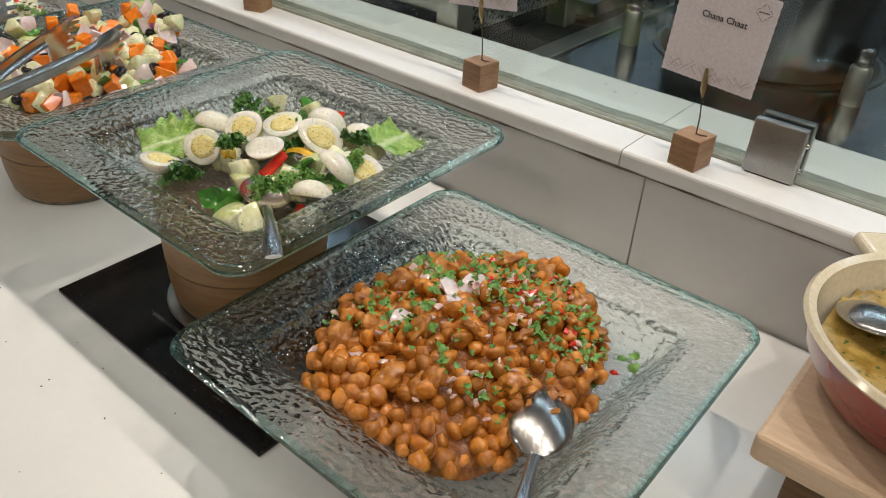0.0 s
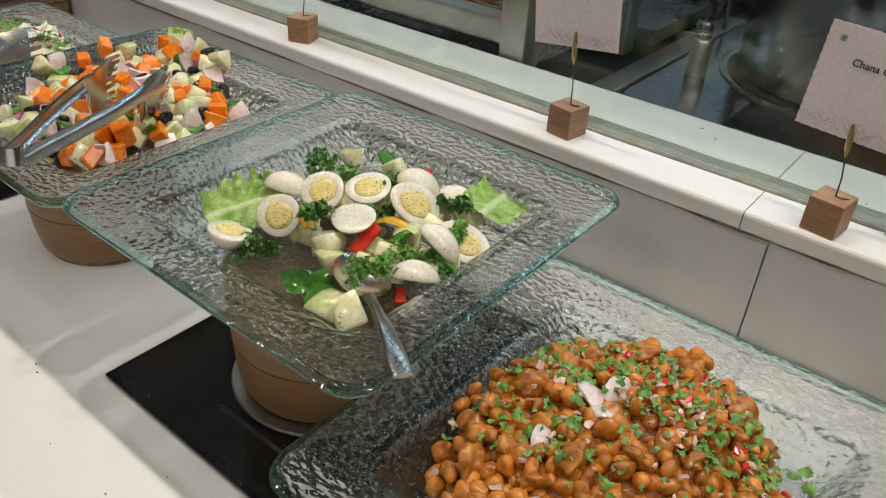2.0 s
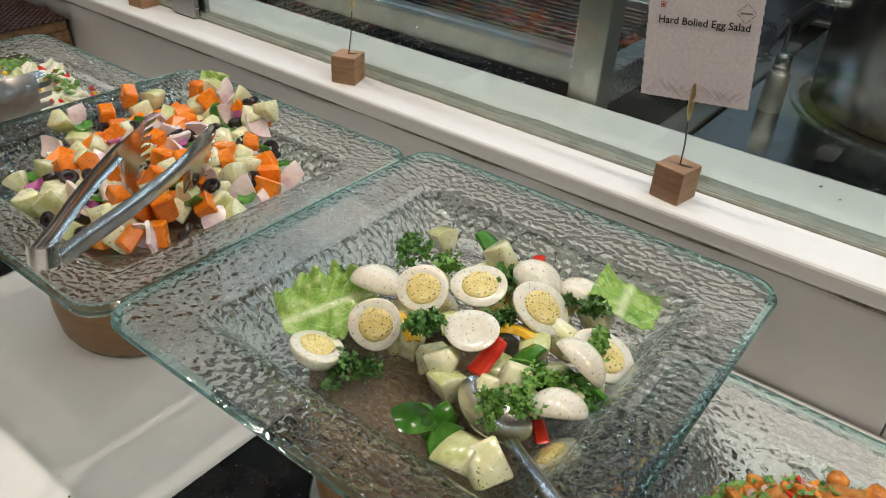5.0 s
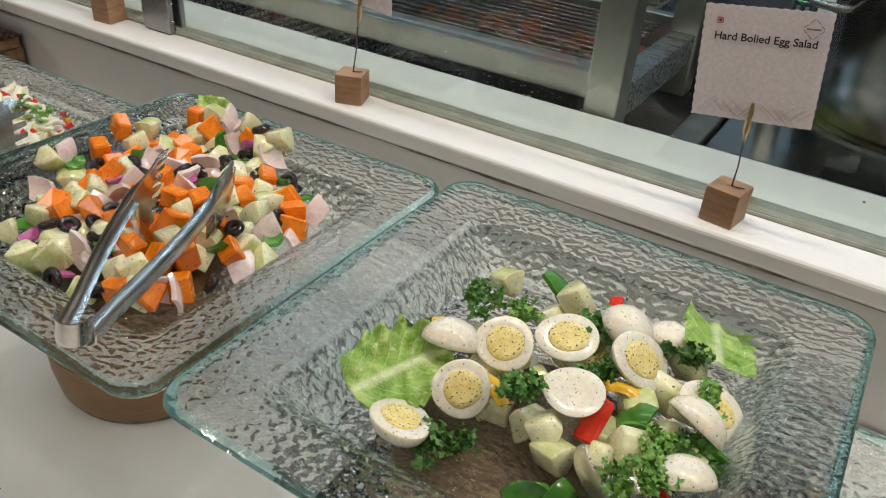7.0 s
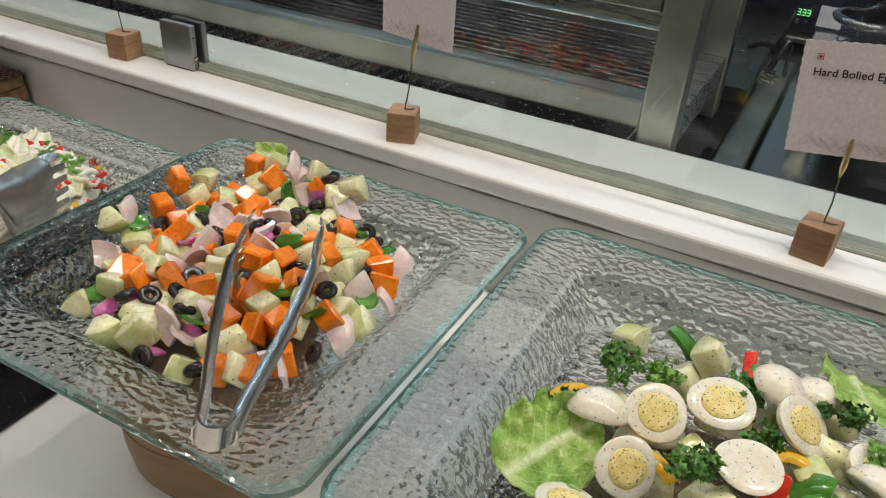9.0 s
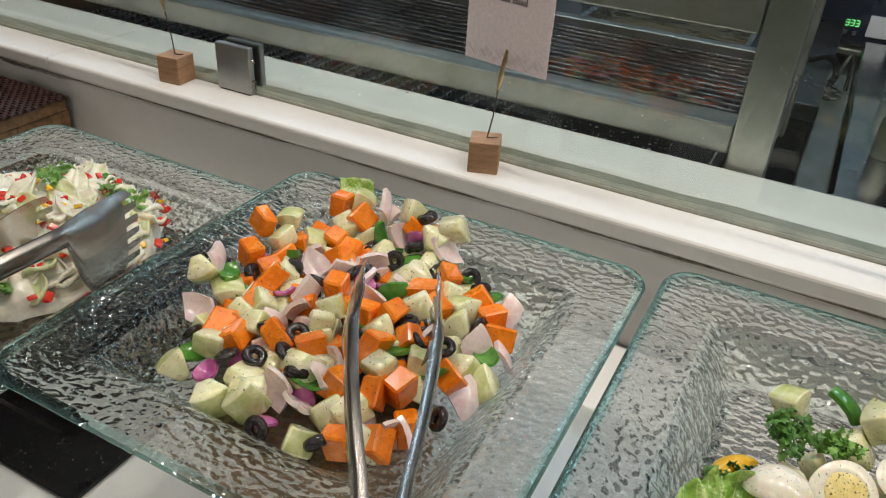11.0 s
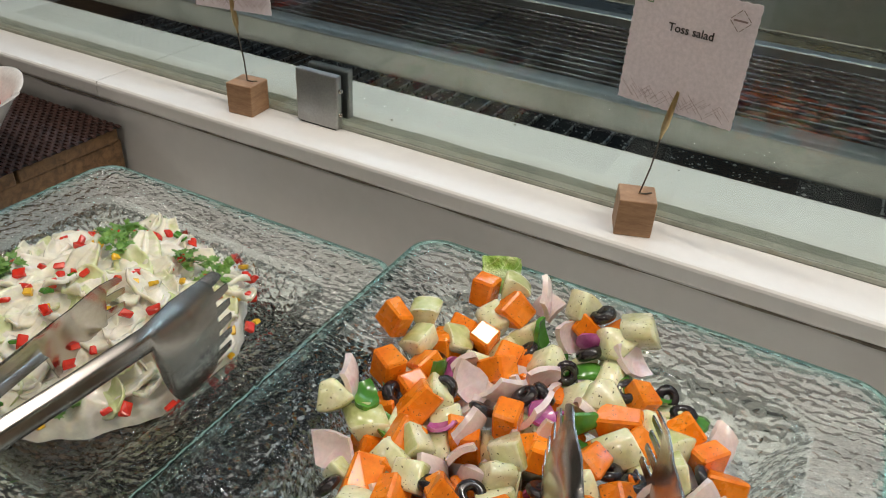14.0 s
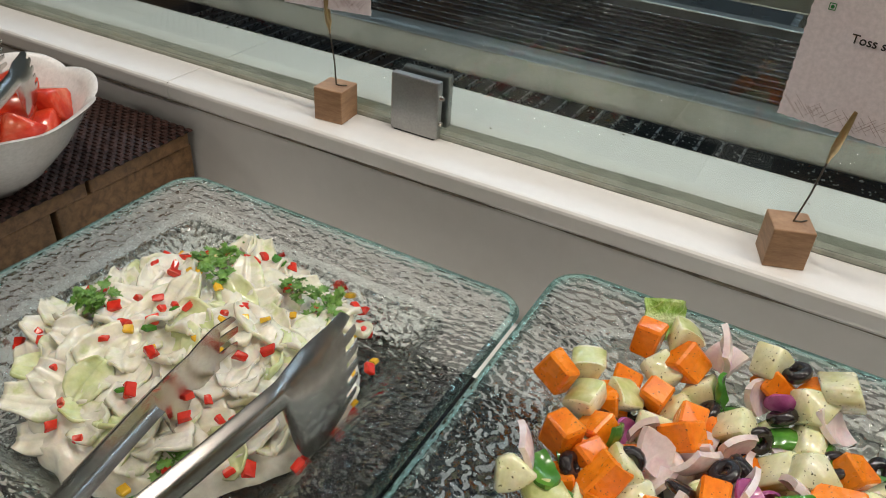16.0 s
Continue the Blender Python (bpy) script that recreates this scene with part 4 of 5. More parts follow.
def sprig_mesh(name, size, seed, material, leaves=34, curl=1.0):
    """A curly sprig: forked stalks that carry many small lobed leaflets."""
    rng = random.Random(seed)
    bm = bmesh.new()
    tips = []
    root = bm.verts.new((0, 0, 0))
    for b in range(6):
        first = len(bm.verts)
        a, up = rng.uniform(0, 2 * math.pi), rng.uniform(0.15, 0.9)
        end = Vector((math.cos(a) * math.cos(up), math.sin(a) * math.cos(up), math.sin(up) * 0.8)) * size * rng.uniform(0.26, 0.40)
        tube([(0, 0, 0), end * 0.5 + Vector((0, 0, size * 0.04)), end], size * 0.018, 4, bm)
        bm.verts.ensure_lookup_table()
        bm.faces.new((root, bm.verts[first], bm.verts[first + 1]))
        tips.append((end, bm.verts[-1]))
    for q in range(leaves):
        tip, knot = rng.choice(tips)
        c = tip * rng.uniform(0.75, 1.1) + Vector([rng.gauss(0, size * 0.10) for _ in range(3)])
        c.z = max(c.z, 0)
        m = pose(c.x, c.y, c.z, rng.uniform(-60, 60) * curl, rng.uniform(-60, 60) * curl, rng.uniform(0, 360))
        L = size * rng.uniform(0.10, 0.16)
        mid = bm.verts.new(m @ Vector((0, 0, L * 0.15)))
        rim = []
        lobes = 7
        for i in range(lobes * 2):
            a = 2 * math.pi * i / (lobes * 2)
            rr = L * (1.0 if i % 2 == 0 else 0.58)
            rim.append(bm.verts.new(m @ Vector((rr * math.cos(a), rr * math.sin(a) * 0.85, L * 0.3 * curl * math.sin(3 * a + q)))))
        for i in range(len(rim)):
            bm.faces.new((mid, rim[i], rim[(i + 1) % len(rim)]))
        stem = bm.verts.new(knot.co + Vector((0, 0, size * 0.012)))
        bm.faces.new((mid, knot, stem))
    return mesh_of(name, bm, material, 180)


def leaf_cluster(name, size, seed, material):
    """One torn herb leaf: three joined lobes with notched edges."""
    rng = random.Random(seed)
    bm = bmesh.new()
    mid = bm.verts.new((0, 0, 0))
    rim = []
    n = 30
    for i in range(n):
        a = 2 * math.pi * i / n
        r = size * (0.55 + 0.45 * abs(math.cos(1.5 * a + seed))) * (1.0 if i % 2 else 0.78) * rng.uniform(0.85, 1.15)
        rim.append(bm.verts.new((r * math.cos(a), r * math.sin(a), size * 0.28 * math.sin(2 * a + seed) + rng.uniform(-0.1, 0.1) * size)))
    for i in range(n):
        bm.faces.new((mid, rim[i], rim[(i + 1) % n]))
    return mesh_of(name, bm, material, 180)


def egg_meshes(name, seed, length, cut=0.0, yolk=True, squash=1.0):
    """Half a boiled egg, cut face up, with its yolk disc."""
    rng = random.Random(seed)
    R = 0.0212
    bm = bmesh.new()
    n, k = 36, 9
    rings = []
    for i in range(k + 1):
        f = i / k * math.pi / 2
        c, s = math.cos(f), math.sin(f)
        ring = []
        for j in range(n):
            a = 2 * math.pi * j / n
            egg = 1 + 0.10 * math.cos(a)
            ring.append(bm.verts.new((R * length * c * math.cos(a), R * c * math.sin(a) * egg, -R * s * squash)) if i < k else None)
        rings.append(ring)
    bottom = bm.verts.new((0, 0, -R * squash))
    for i in range(k - 1):
        for j in range(n):
            bm.faces.new((rings[i][j], rings[i + 1][j], rings[i + 1][(j + 1) % n], rings[i][(j + 1) % n]))
    for j in range(n):
        bm.faces.new((rings[k - 1][j], bottom, rings[k - 1][(j + 1) % n]))
    lip = [bm.verts.new((v.co.x * 0.955, v.co.y * 0.955, 0.0008)) for v in rings[0]]
    inner = [bm.verts.new((v.co.x * 0.62, v.co.y * 0.64, 0.0007 + rng.uniform(-1, 1) * 0.0001)) for v in rings[0]]
    for a, b in ((rings[0], lip), (lip, inner)):
        for j in range(n):
            bm.faces.new((a[j], a[(j + 1) % n], b[(j + 1) % n], b[j]))
    bm.faces.new(inner)
    white = mesh_of(name, bm, EGG_WHITE_M, 60)
    if not yolk:
        return white, None
    bm = bmesh.new()
    n = 30
    rings = []
    for rr, z in ((0.70, 0.0004), (0.67, 0.0016), (0.45, 0.0020), (0.2, 0.0021)):
        rings.append([bm.verts.new((R * length * rr * 0.93 * math.cos(a) + R * 0.06, R * rr * 0.93 * math.sin(a) * (1 + 0.04 * math.sin(3 * a + seed)), z + 0.0003 * noise.noise((a * 3, rr * 9, seed)))) for a in (2 * math.pi * j / n for j in range(n))])
    for a, b in zip(rings, rings[1:]):
        for j in range(n):
            bm.faces.new((a[j], a[(j + 1) % n], b[(j + 1) % n], b[j]))
    bm.faces.new(rings[-1])
    return white, mesh_of("yolk", bm, YOLK, 60)


def chickpea_mesh(name, seed):
    rng = random.Random(seed)
    bm = bmesh.new()
    bmesh.ops.create_icosphere(bm, subdivisions=2, radius=0.0066)
    off = rng.uniform(0, 40)
    for v in bm.verts:
        d = v.co.normalized()
        s = 1 + 0.34 * noise.noise(d * 1.5 + Vector((off, 0, 0)))
        s -= 0.16 * math.exp(-(d.x * 5) ** 2) * max(d.z, 0)
        s += 0.20 * max(d.y - 0.75, 0) * 3
        v.co = v.co * s
        v.co.z *= 0.94
    return mesh_of(name, bm, CHICKPEA, 180)


def heap(x, y, rx, ry, h, power):
    """Height of a heap over its dish's floor."""
    r2 = (x / rx) ** 2 + (y / ry) ** 2
    return h * max(0.0, 1 - r2) ** power


def heap_sheet(cx, cy, rx, ry, fn, rings=44, n=150):
    """The skin of a heap, in rings out to an uneven edge that ends on the dish."""
    bm = bmesh.new()
    rows = []
    for i in range(1, rings + 1):
        f = i / rings
        row = []
        for j in range(n):
            a = 2 * math.pi * j / n
            w = 1 + 0.07 * noise.noise((math.cos(a) * 2.5, math.sin(a) * 2.5, rx * 90)) + 0.03 * noise.noise((math.cos(a) * 9, math.sin(a) * 9, 2))
            x, y = cx + rx * w * f * math.cos(a), cy + ry * w * f * math.sin(a)
            z = max(fn(x, y), 0.0012)
            row.append(bm.verts.new((x, y, z if i < rings else 0.0002)))
        rows.append(row)
    top = bm.verts.new((cx, cy, fn(cx, cy)))
    for j in range(n):
        bm.faces.new((top, rows[0][j], rows[0][(j + 1) % n]))
    for p, q in zip(rows, rows[1:]):
        for j in range(n):
            bm.faces.new((p[j], q[j], q[(j + 1) % n], p[(j + 1) % n]))
    return bm


def scatter(rng, rx, ry, gap, tries):
    """Points in an ellipse, no two nearer than gap."""
    pts = []
    for _ in range(tries):
        a, r = rng.uniform(0, 2 * math.pi), math.sqrt(rng.random())
        p = (rx * r * math.cos(a), ry * r * math.sin(a))
        if all((p[0] - q[0]) ** 2 + (p[1] - q[1]) ** 2 > gap * gap for q in pts):
            pts.append(p)
    return pts


def spun(rng, x, y, z, tilt=180.0):
    return pose(x, y, z, rng.uniform(-tilt, tilt), rng.uniform(-tilt, tilt), rng.uniform(0, 360))


# ---- tossed salad ----
TOSS_CARROT = [(-121, 29), (-107, 54), (-110, 84), (-104, 104), (-84, 100), (-60, 85), (-91, 16), (-34, 29), (-69, -51), (-42, -39), (-11, -37), (24, -55), (-2, 14), (19, 21), (47, 12), (48, -48), (61, -33), (48, -89), (69, -77), (80, -55), (26, 66), (26, -15), (62, 86), (80, 77), (94, 62), (30, 96), (84, -3), (-83, -11)]
TOSS_CUCUMBER = [(-119, 68), (-103, 90), (-87, 118), (-112, -11), (-75, -12), (-66, -35), (-84, -62), (-96, -88), (-49, -99), (-27, -87), (23, -101), (-35, 96), (8, 80), (42, 75), (64, 47), (31, 44), (21, 1), (-21, -12), (40, -26), (60, -7), (40, -66), (59, -81), (-7, -55), (-23, 5), (-26, -92), (-83, 28)]
TOSS_ONION = [(-131, 1), (-117, -39), (-70, 48), (-47, 52), (-28, 120), (16, 120), (86, 102), (86, 38), (9, -80), (13, -54), (76, -62), (-22, 45), (-3, 28), (-51, 11), (85, -63), (55, 22), (-12, -78)]
TOSS_PURPLE = [(-69, -84), (-66, 4), (-6, -98), (-15, 119), (-18, 43)]
TOSS_OLIVE = [(-81, 33), (-109, 17), (-51, 27), (-108, -57), (-62, -70), (-41, -64), (-23, -52), (-51, -36), (-5, -63), (48, 23), (53, 7), (21, 96), (58, 102), (45, 110), (-4, -109), (69, 16), (82, 57), (37, -98), (-12, 114), (-33, 51)]
TOSS_PEPPER = [(-120, 0), (-50, 116), (-11, 104), (41, 105), (67, 107), (21, 106), (-98, -8), (6, -65), (95, 36), (43, -7), (-113, 29), (76, -9)]

def dish_floor(x, y):
    """Height of the dish's inside over its flat bottom."""
    return platter_drop(HALF - max(abs(x), abs(y))) + FLOOR_H


def toss_height(x, y, edge=1.0):
    """Top of the salad over the dish's flat bottom."""
    return dish_floor(x, y) + heap(x + 0.02, y - 0.033, 0.135 * edge, 0.145 * edge, 0.039, 0.48)


KINDS = {
    "carrot_chunk": [chunk_mesh("carrot_chunk", 0.019 + 0.003 * (i % 3), 0.016 + 0.002 * (i % 2), 0.0145, 10 + i, CARROT, 0.10, 0.10) for i in range(6)],
    "cucumber_chunk": [wedge_mesh("cucumber_chunk", 0.025 + 0.002 * (i % 2), 0.016 + 0.003 * (i % 3), radians(46 + 7 * (i % 3)), 0.009, 30 + i) for i in range(6)],
    "onion_petal": [shell_mesh("onion_petal", 0.045, 0.5, 0.020 + 0.004 * (i % 2), 0.0038, 50 + i, (ONION,), 0.05 + 0.1 * (i % 2), 0.3) for i in range(4)],
    "purple_onion_petal": [shell_mesh("purple_onion_petal", 0.015, 1.3, 0.018, 0.002, 60 + i, (PURPLE, PURPLE), 0.5) for i in range(2)],
    "olive_ring": [olive_mesh("olive_ring", 70 + i) for i in range(3)],
    "pepper_piece": [shell_mesh("pepper_piece", 0.022, 1.0, 0.017, 0.0026, 80 + i, (PEPPER,), 0.3, 0.3) for i in range(4)],
}
salad = thing("tossed_salad", "heap of carrot, cucumber, onion, olive and pepper chunks on glass", "salad", pose(TOSS[0] + 0.003, TOSS[1] - 0.006, TOSS[2] - FLOOR_H + 0.0008))
rng = random.Random(4)
taken = []


def toss_at(kind, x, y, z, tilt=180.0):
    me = rng.choice(KINDS[kind])
    tilt = min(tilt, 60) if kind in ("onion_petal", "olive_ring") else tilt
    part(kind, me, None, salad, m=spun(rng, x, y, z, tilt) @ Matrix.Scale(1.1 if kind in ("carrot_chunk", "cucumber_chunk") else 1.0, 4))


for kind, spots in (("carrot_chunk", TOSS_CARROT), ("cucumber_chunk", TOSS_CUCUMBER), ("onion_petal", TOSS_ONION), ("purple_onion_petal", TOSS_PURPLE), ("olive_ring", TOSS_OLIVE), ("pepper_piece", TOSS_PEPPER)):
    for sx, sy in spots:
        x, y = sx / 1000, sy / 1000
        z = max(toss_height(x, y), dish_floor(x, y) + 0.015) - 0.005
        toss_at(kind, x, y, z + (0.003 if kind == "olive_ring" else 0), 55 if kind in ("olive_ring", "onion_petal") else 180)
        taken.append((x, y))
for layer, (shrink, gap) in enumerate(((1.0, 0.0150), (1.0, 0.017), (0.92, 0.019))):
    for x, y in scatter(rng, 0.127 * shrink, 0.139 * shrink, gap, 1600):
        x, y = x - 0.02, y + 0.031
        if layer == 0 and any((x - q[0]) ** 2 + (y - q[1]) ** 2 < 0.0135 ** 2 for q in taken):
            continue
        if x > 0.112 or x < -0.142 or y < -0.118 or y > 0.143 or (x + 0.02) * 0.62 + (y - 0.031) * 0.78 > 0.104:
            continue
        z = toss_height(x, y) - (0.006, 0.016, 0.027)[layer]
        if z < dish_floor(x, y) + 0.007:
            if layer:
                continue
            z = dish_floor(x, y) + 0.008
        toss_at(rng.choices(list(KINDS), (24, 32, 18, 6, 12, 7))[0], x, y, z)
part("lettuce_piece", leaf_mesh("lettuce_piece", 0.032, 0.028, 3, LETTUCE, 0.35, 0.0006, 14, 10, 0.3, 120.0, 1.0), None, salad, m=pose(-0.098, 0.152, 0.046, 50, 10, 40))

# ---- egg salad ----
EGG_HALF = [(-58, -91, 17), (-38, -54, 25), (-34, -5, 32), (1, 19, 39), (51, 27, 39), (102, 33, 19), (117, -61, 8)]
EGG_BACK = [(-68, -18, 25), (26, -25, 37), (30, 54, 36), (97, 2, 27), (104, -34, 14), (57, 79, 20), (10, 37, 21), (-30, 7, 15)]
EGG_PARSLEY = [(-97, -14, 26), (-66, 27, 41), (-36, 34, 36), (11, 45, 41), (70, 57, 41), (92, 32, 33), (-2, -38, 41), (-25, -86, 13), (-41, -97, 11), (88, -29, 31), (105, -14, 21), (34, 5, 32)]
EGG_CUKE = [(-70, 70, 25), (-15, 78, 28), (20, -46, 17), (70, -29, 19), (89, -94, 7), (75, -100, 8), (75, 74, 15), (62, 6, 19), (68, 34, 17), (-26, -37, 10)]
EGG_PEPPER = [(33, -93, 9), (48, -88, 8), (62, -10, 24), (72, -18, 18), (109, -3, 13), (60, -98, 8), (-34, 90, 25)]
EGG_RED = [(44, -28, 29), (11, 87, 29), (100, -46, 8), (77, 44, 17)]
EGG_YELLOW = [(-24, -34, 21), (46, 7, 27), (-95, 3, 16)]
plate = thing("egg_salad", "halved boiled eggs with parsley, peppers and cucumber on glass", "salad", pose(EGG[0], EGG[1], EGG[2] - FLOOR_H + 0.0008))
rng = random.Random(8)
# tilt of each cut face: rx, ry, rz
FACES = [(14, 8, 150), (52, 6, 32), (38, 0, 28), (20, -4, 20), (34, 30, 40), (20, 24, 20), (25, -35, -40)]
LONG = [1.18, 1.02, 1.08, 1.14, 1.28, 1.3, 1.22]
for i, ((x, y, z), (rx, ry, rz), ln) in enumerate(zip(EGG_HALF, FACES, LONG)):
    white, yolk = egg_meshes("egg_half", 100 + i, ln, squash=0.55 if i in (3, 4) else 0.8)
    w = part("egg_half", white, None, plate, "halved boiled egg with pepper", pose(x / 1000, y / 1000, z / 1000, rx, ry, rz) @ Matrix.Scale(0.8 if i == 6 else 0.9, 4))
    part("yolk", yolk, None, w, "crumbly yellow yolk")
BACKS = [(160, 15, 40), (12, 0, 0), (200, 30, 40), (150, 40, 20), (150, 20, 62), (170, 30, 60), (30, 10, 0), (20, 20, 70)]
for i, ((x, y, z), (rx, ry, rz)) in enumerate(zip(EGG_BACK, BACKS)):
    white, yolk = egg_meshes("egg_end", 120 + i, 1.15 if i != 1 else 1.08, yolk=i in (6, 7), squash=0.9 if i != 1 else 0.4)
    w = part("egg_end", white, None, plate, "peppered boiled egg end", pose(x / 1000, y / 1000, z / 1000, rx, ry, rz) @ Matrix.Scale(0.88, 4))
    if yolk:
        part("yolk", yolk, None, w)
sprigs = [sprig_mesh("parsley_sprig", 0.034, 140 + i, PARSLEY, 80) for i in range(4)]
pale_sprigs = [sprig_mesh("parsley_sprig", 0.032, 150 + i, CORIANDER, 66) for i in range(2)]
for i, (x, y, z) in enumerate(EGG_PARSLEY):
    part("parsley_sprig", (pale_sprigs if i in (2, 5, 9) else sprigs)[i % 2 if i in (2, 5, 9) else i % 4], None, plate, m=pose(x / 1000, y / 1000, z / 1000 - 0.008, rng.uniform(-20, 30), rng.uniform(-20, 20), rng.uniform(0, 360)))
for x, y, z in EGG_CUKE:
    part("cucumber_chunk", rng.choice(KINDS["cucumber_chunk"]), None, plate, m=spun(rng, x / 1000, y / 1000, z / 1000) @ Matrix.Scale(1.2, 4))
for x, y, z in EGG_PEPPER:
    part("pepper_piece", rng.choice(KINDS["pepper_piece"]), None, plate, m=spun(rng, x / 1000, y / 1000, z / 1000, 60) @ Matrix.Scale(1.25, 4))
RED_TURN = [(32, 0, -8), (40, 10, 20), (0, -10, 40), (10, -20, 80)]
red_strip = [chunk_mesh("red_pepper_strip", 0.016, 0.036, 0.006, 170 + i, RED, 0.4, 0.12) for i in range(2)]
yellow_strip = [shell_mesh("yellow_pepper_strip", 0.03, 1.1, 0.015, 0.004, 175 + i, (YELLOW,), 0.2) for i in range(2)]
for i, (x, y, z) in enumerate(EGG_RED):
    part("red_pepper_strip", red_strip[i % 2], None, plate, m=pose(x / 1000, y / 1000, z / 1000 - 0.004, *RED_TURN[i]) @ Matrix.Scale((0.9, 0.62, 0.6, 0.55)[i], 4))
for i, (x, y, z) in enumerate(EGG_YELLOW):
    part("yellow_pepper_strip", yellow_strip[i % 2], None, plate, m=pose(x / 1000, y / 1000, z / 1000, 10, -60, 60 + 40 * i))
part("lettuce_leaf", leaf_mesh("lettuce_leaf", 0.074, 0.068, 5, LETTUCE, 0.20, 0.0006, 34, 26, 0.2, 110.0), None, plate, "pale green ruffled lettuce leaf", pose(-0.086, -0.052, 0.014, 14, -10, 60))
part("lettuce_leaf", leaf_mesh("lettuce_leaf", 0.060, 0.054, 9, LETTUCE, 0.12, 0.0006, 34, 26, 0.15, 120.0, 1.0), None, plate, "pale green lettuce leaf", pose(0.086, 0.098, 0.022, 16, 10, 104))
for x, y in scatter(rng, 0.088, 0.066, 0.0225, 140):
    part("cucumber_chunk", rng.choice(KINDS["cucumber_chunk"]), None, plate, m=spun(rng, x + 0.025, y + 0.010, 0.010))

# ---- chickpea chaat ----
CH = dict(rx=0.118, ry=0.148, h=0.054, power=0.6)
CX, CY = -0.010, -0.004


def chana_height(x, y):
    """Top of the chickpea heap, with its hollows and hummocks."""
    h = heap(x - CX, y - CY, **CH)
    return h + min(h / 0.02, 1) * (0.010 * noise.noise((x * 26, y * 26, 6)) + 0.005 * noise.noise((x * 55, y * 55, 2)))


chana = thing("chickpea_salad", "heap of spiced orange chickpeas with onion and coriander on glass", "salad", pose(CHANA[0], CHANA[1], CHANA[2] - FLOOR_H + 0.0008))
bm = heap_sheet(CX, CY, 0.110, 0.128, lambda x, y: chana_height(x, y) + 0.004 * noise.noise((x * 150, y * 150, 4)) - 0.0035)
part("masala_sauce", bm, MASALA, chana, "thick orange brown sauce", smooth=180)
rng = random.Random(12)
peas = [chickpea_mesh("chickpea", 200 + i) for i in range(6)]
spots = []
for x, y in scatter(rng, 0.116, 0.138, 0.0088, 9000):
    x, y = x + CX + rng.uniform(-1, 1) * 0.001, y + CY
    if -0.130 < x < 0.116 and -0.13 < y < 0.146:
        edge = ((x - CX) / 0.116) ** 2 + ((y - CY) / 0.138) ** 2
        if edge > 0.85 and rng.random() < 0.3:
            continue
        spots.append((x, y, max(chana_height(x, y) + rng.uniform(-0.0085, 0.0045), dish_floor(x, y) + 0.0055)))
spots.sort(key=lambda p: p[1])
rest = bmesh.new()
for i, (x, y, z) in enumerate(spots):
    m = spun(rng, x, y, z) @ Matrix.Scale(rng.uniform(0.85, 1.3), 4) @ Matrix.Diagonal((1, 1, rng.uniform(0.75, 1), 1))
    if i < 300:
        part("chickpea", peas[i % 6], None, chana, m=m)
    else:
        k = len(rest.verts)
        rest.from_mesh(peas[i % 6])
        rest.verts.ensure_lookup_table()
        bmesh.ops.transform(rest, matrix=m, verts=rest.verts[k:])
if len(rest.verts):
    tagged(part("chickpeas", rest, CHICKPEA, chana, smooth=180), kind="stuff")
else:
    rest.free()


def lump_mesh(name, seed):
    """A soggy broken crisp: a flat, knobbly clod."""
    bm = bmesh.new()
    bmesh.ops.create_icosphere(bm, subdivisions=3, radius=0.0095)
    for v in bm.verts:
        d = v.co.normalized()
        v.co *= 1 + 0.6 * noise.noise(d * 1.6 + Vector((seed * 3.1, 0, 0))) + 0.3 * noise.noise(d * 4.5 + Vector((0, seed * 1.7, 0)))
        v.co.z *= 0.5
    return mesh_of(name, bm, CRISP, 180)


lump = [lump_mesh("papdi_lump", 230 + i) for i in range(4)]
for i, (x, y) in enumerate(((-0.062, 0.052), (-0.085, 0.0), (-0.03, -0.075), (-0.012, -0.09), (0.012, -0.02), (-0.055, -0.03), (0.03, 0.08), (-0.1, 0.03), (-0.07, 0.07), (-0.075, 0.04), (-0.045, 0.062), (0.0, 0.1), (0.045, 0.1), (0.055, 0.06), (-0.095, -0.03), (-0.06, -0.06), (-0.02, -0.05), (0.02, -0.075), (0.04, 0.01), (-0.04, 0.095), (0.06, -0.03), (-0.09, 0.055), (0.07, 0.085), (-0.075, -0.08))):
    part("papdi_lump", lump[i % 4], None, chana, "softened orange crisp piece", pose(x, y, chana_height(x, y) + 0.005, rng.uniform(-60, 60), rng.uniform(-60, 60), rng.uniform(0, 360)) @ Matrix.Scale(rng.uniform(0.8, 1.35), 4))
ONION_BIT = surface("dressed_onion", (0.56, 0.36, 0.28), (0.68, 0.46, 0.40), 90, 0.25, 0, 300, 0.1, 0.0004, sss=0.2, coat=0.4, per_piece=0.2, c3=(0.60, 0.30, 0.32))
onion_bit = [chunk_mesh("onion_bit", 0.0065, 0.0042, 0.0022, 240 + i, ONION_BIT, 0.25, 0.4) for i in range(3)]
tomato_bit = [chunk_mesh("tomato_bit", 0.006, 0.005, 0.0035, 250 + i, RED, 0.2, 0.2) for i in range(2)]
leaf_bit = [leaf_cluster("coriander_bit", 0.0043, 260 + i, CORIANDER) for i in range(5)]


def strew(name, meshes, count, box4, lift, parent, fn, grow=(0.7, 1.3), tilt=40):
    for _ in range(count):
        x, y = rng.uniform(box4[0], box4[1]), rng.uniform(box4[2], box4[3])
        h = fn(x, y)
        if h > 0.008:
            part(name, rng.choice(meshes), None, parent, m=spun(rng, x, y, h + lift, tilt) @ Matrix.Scale(rng.uniform(*grow), 4))


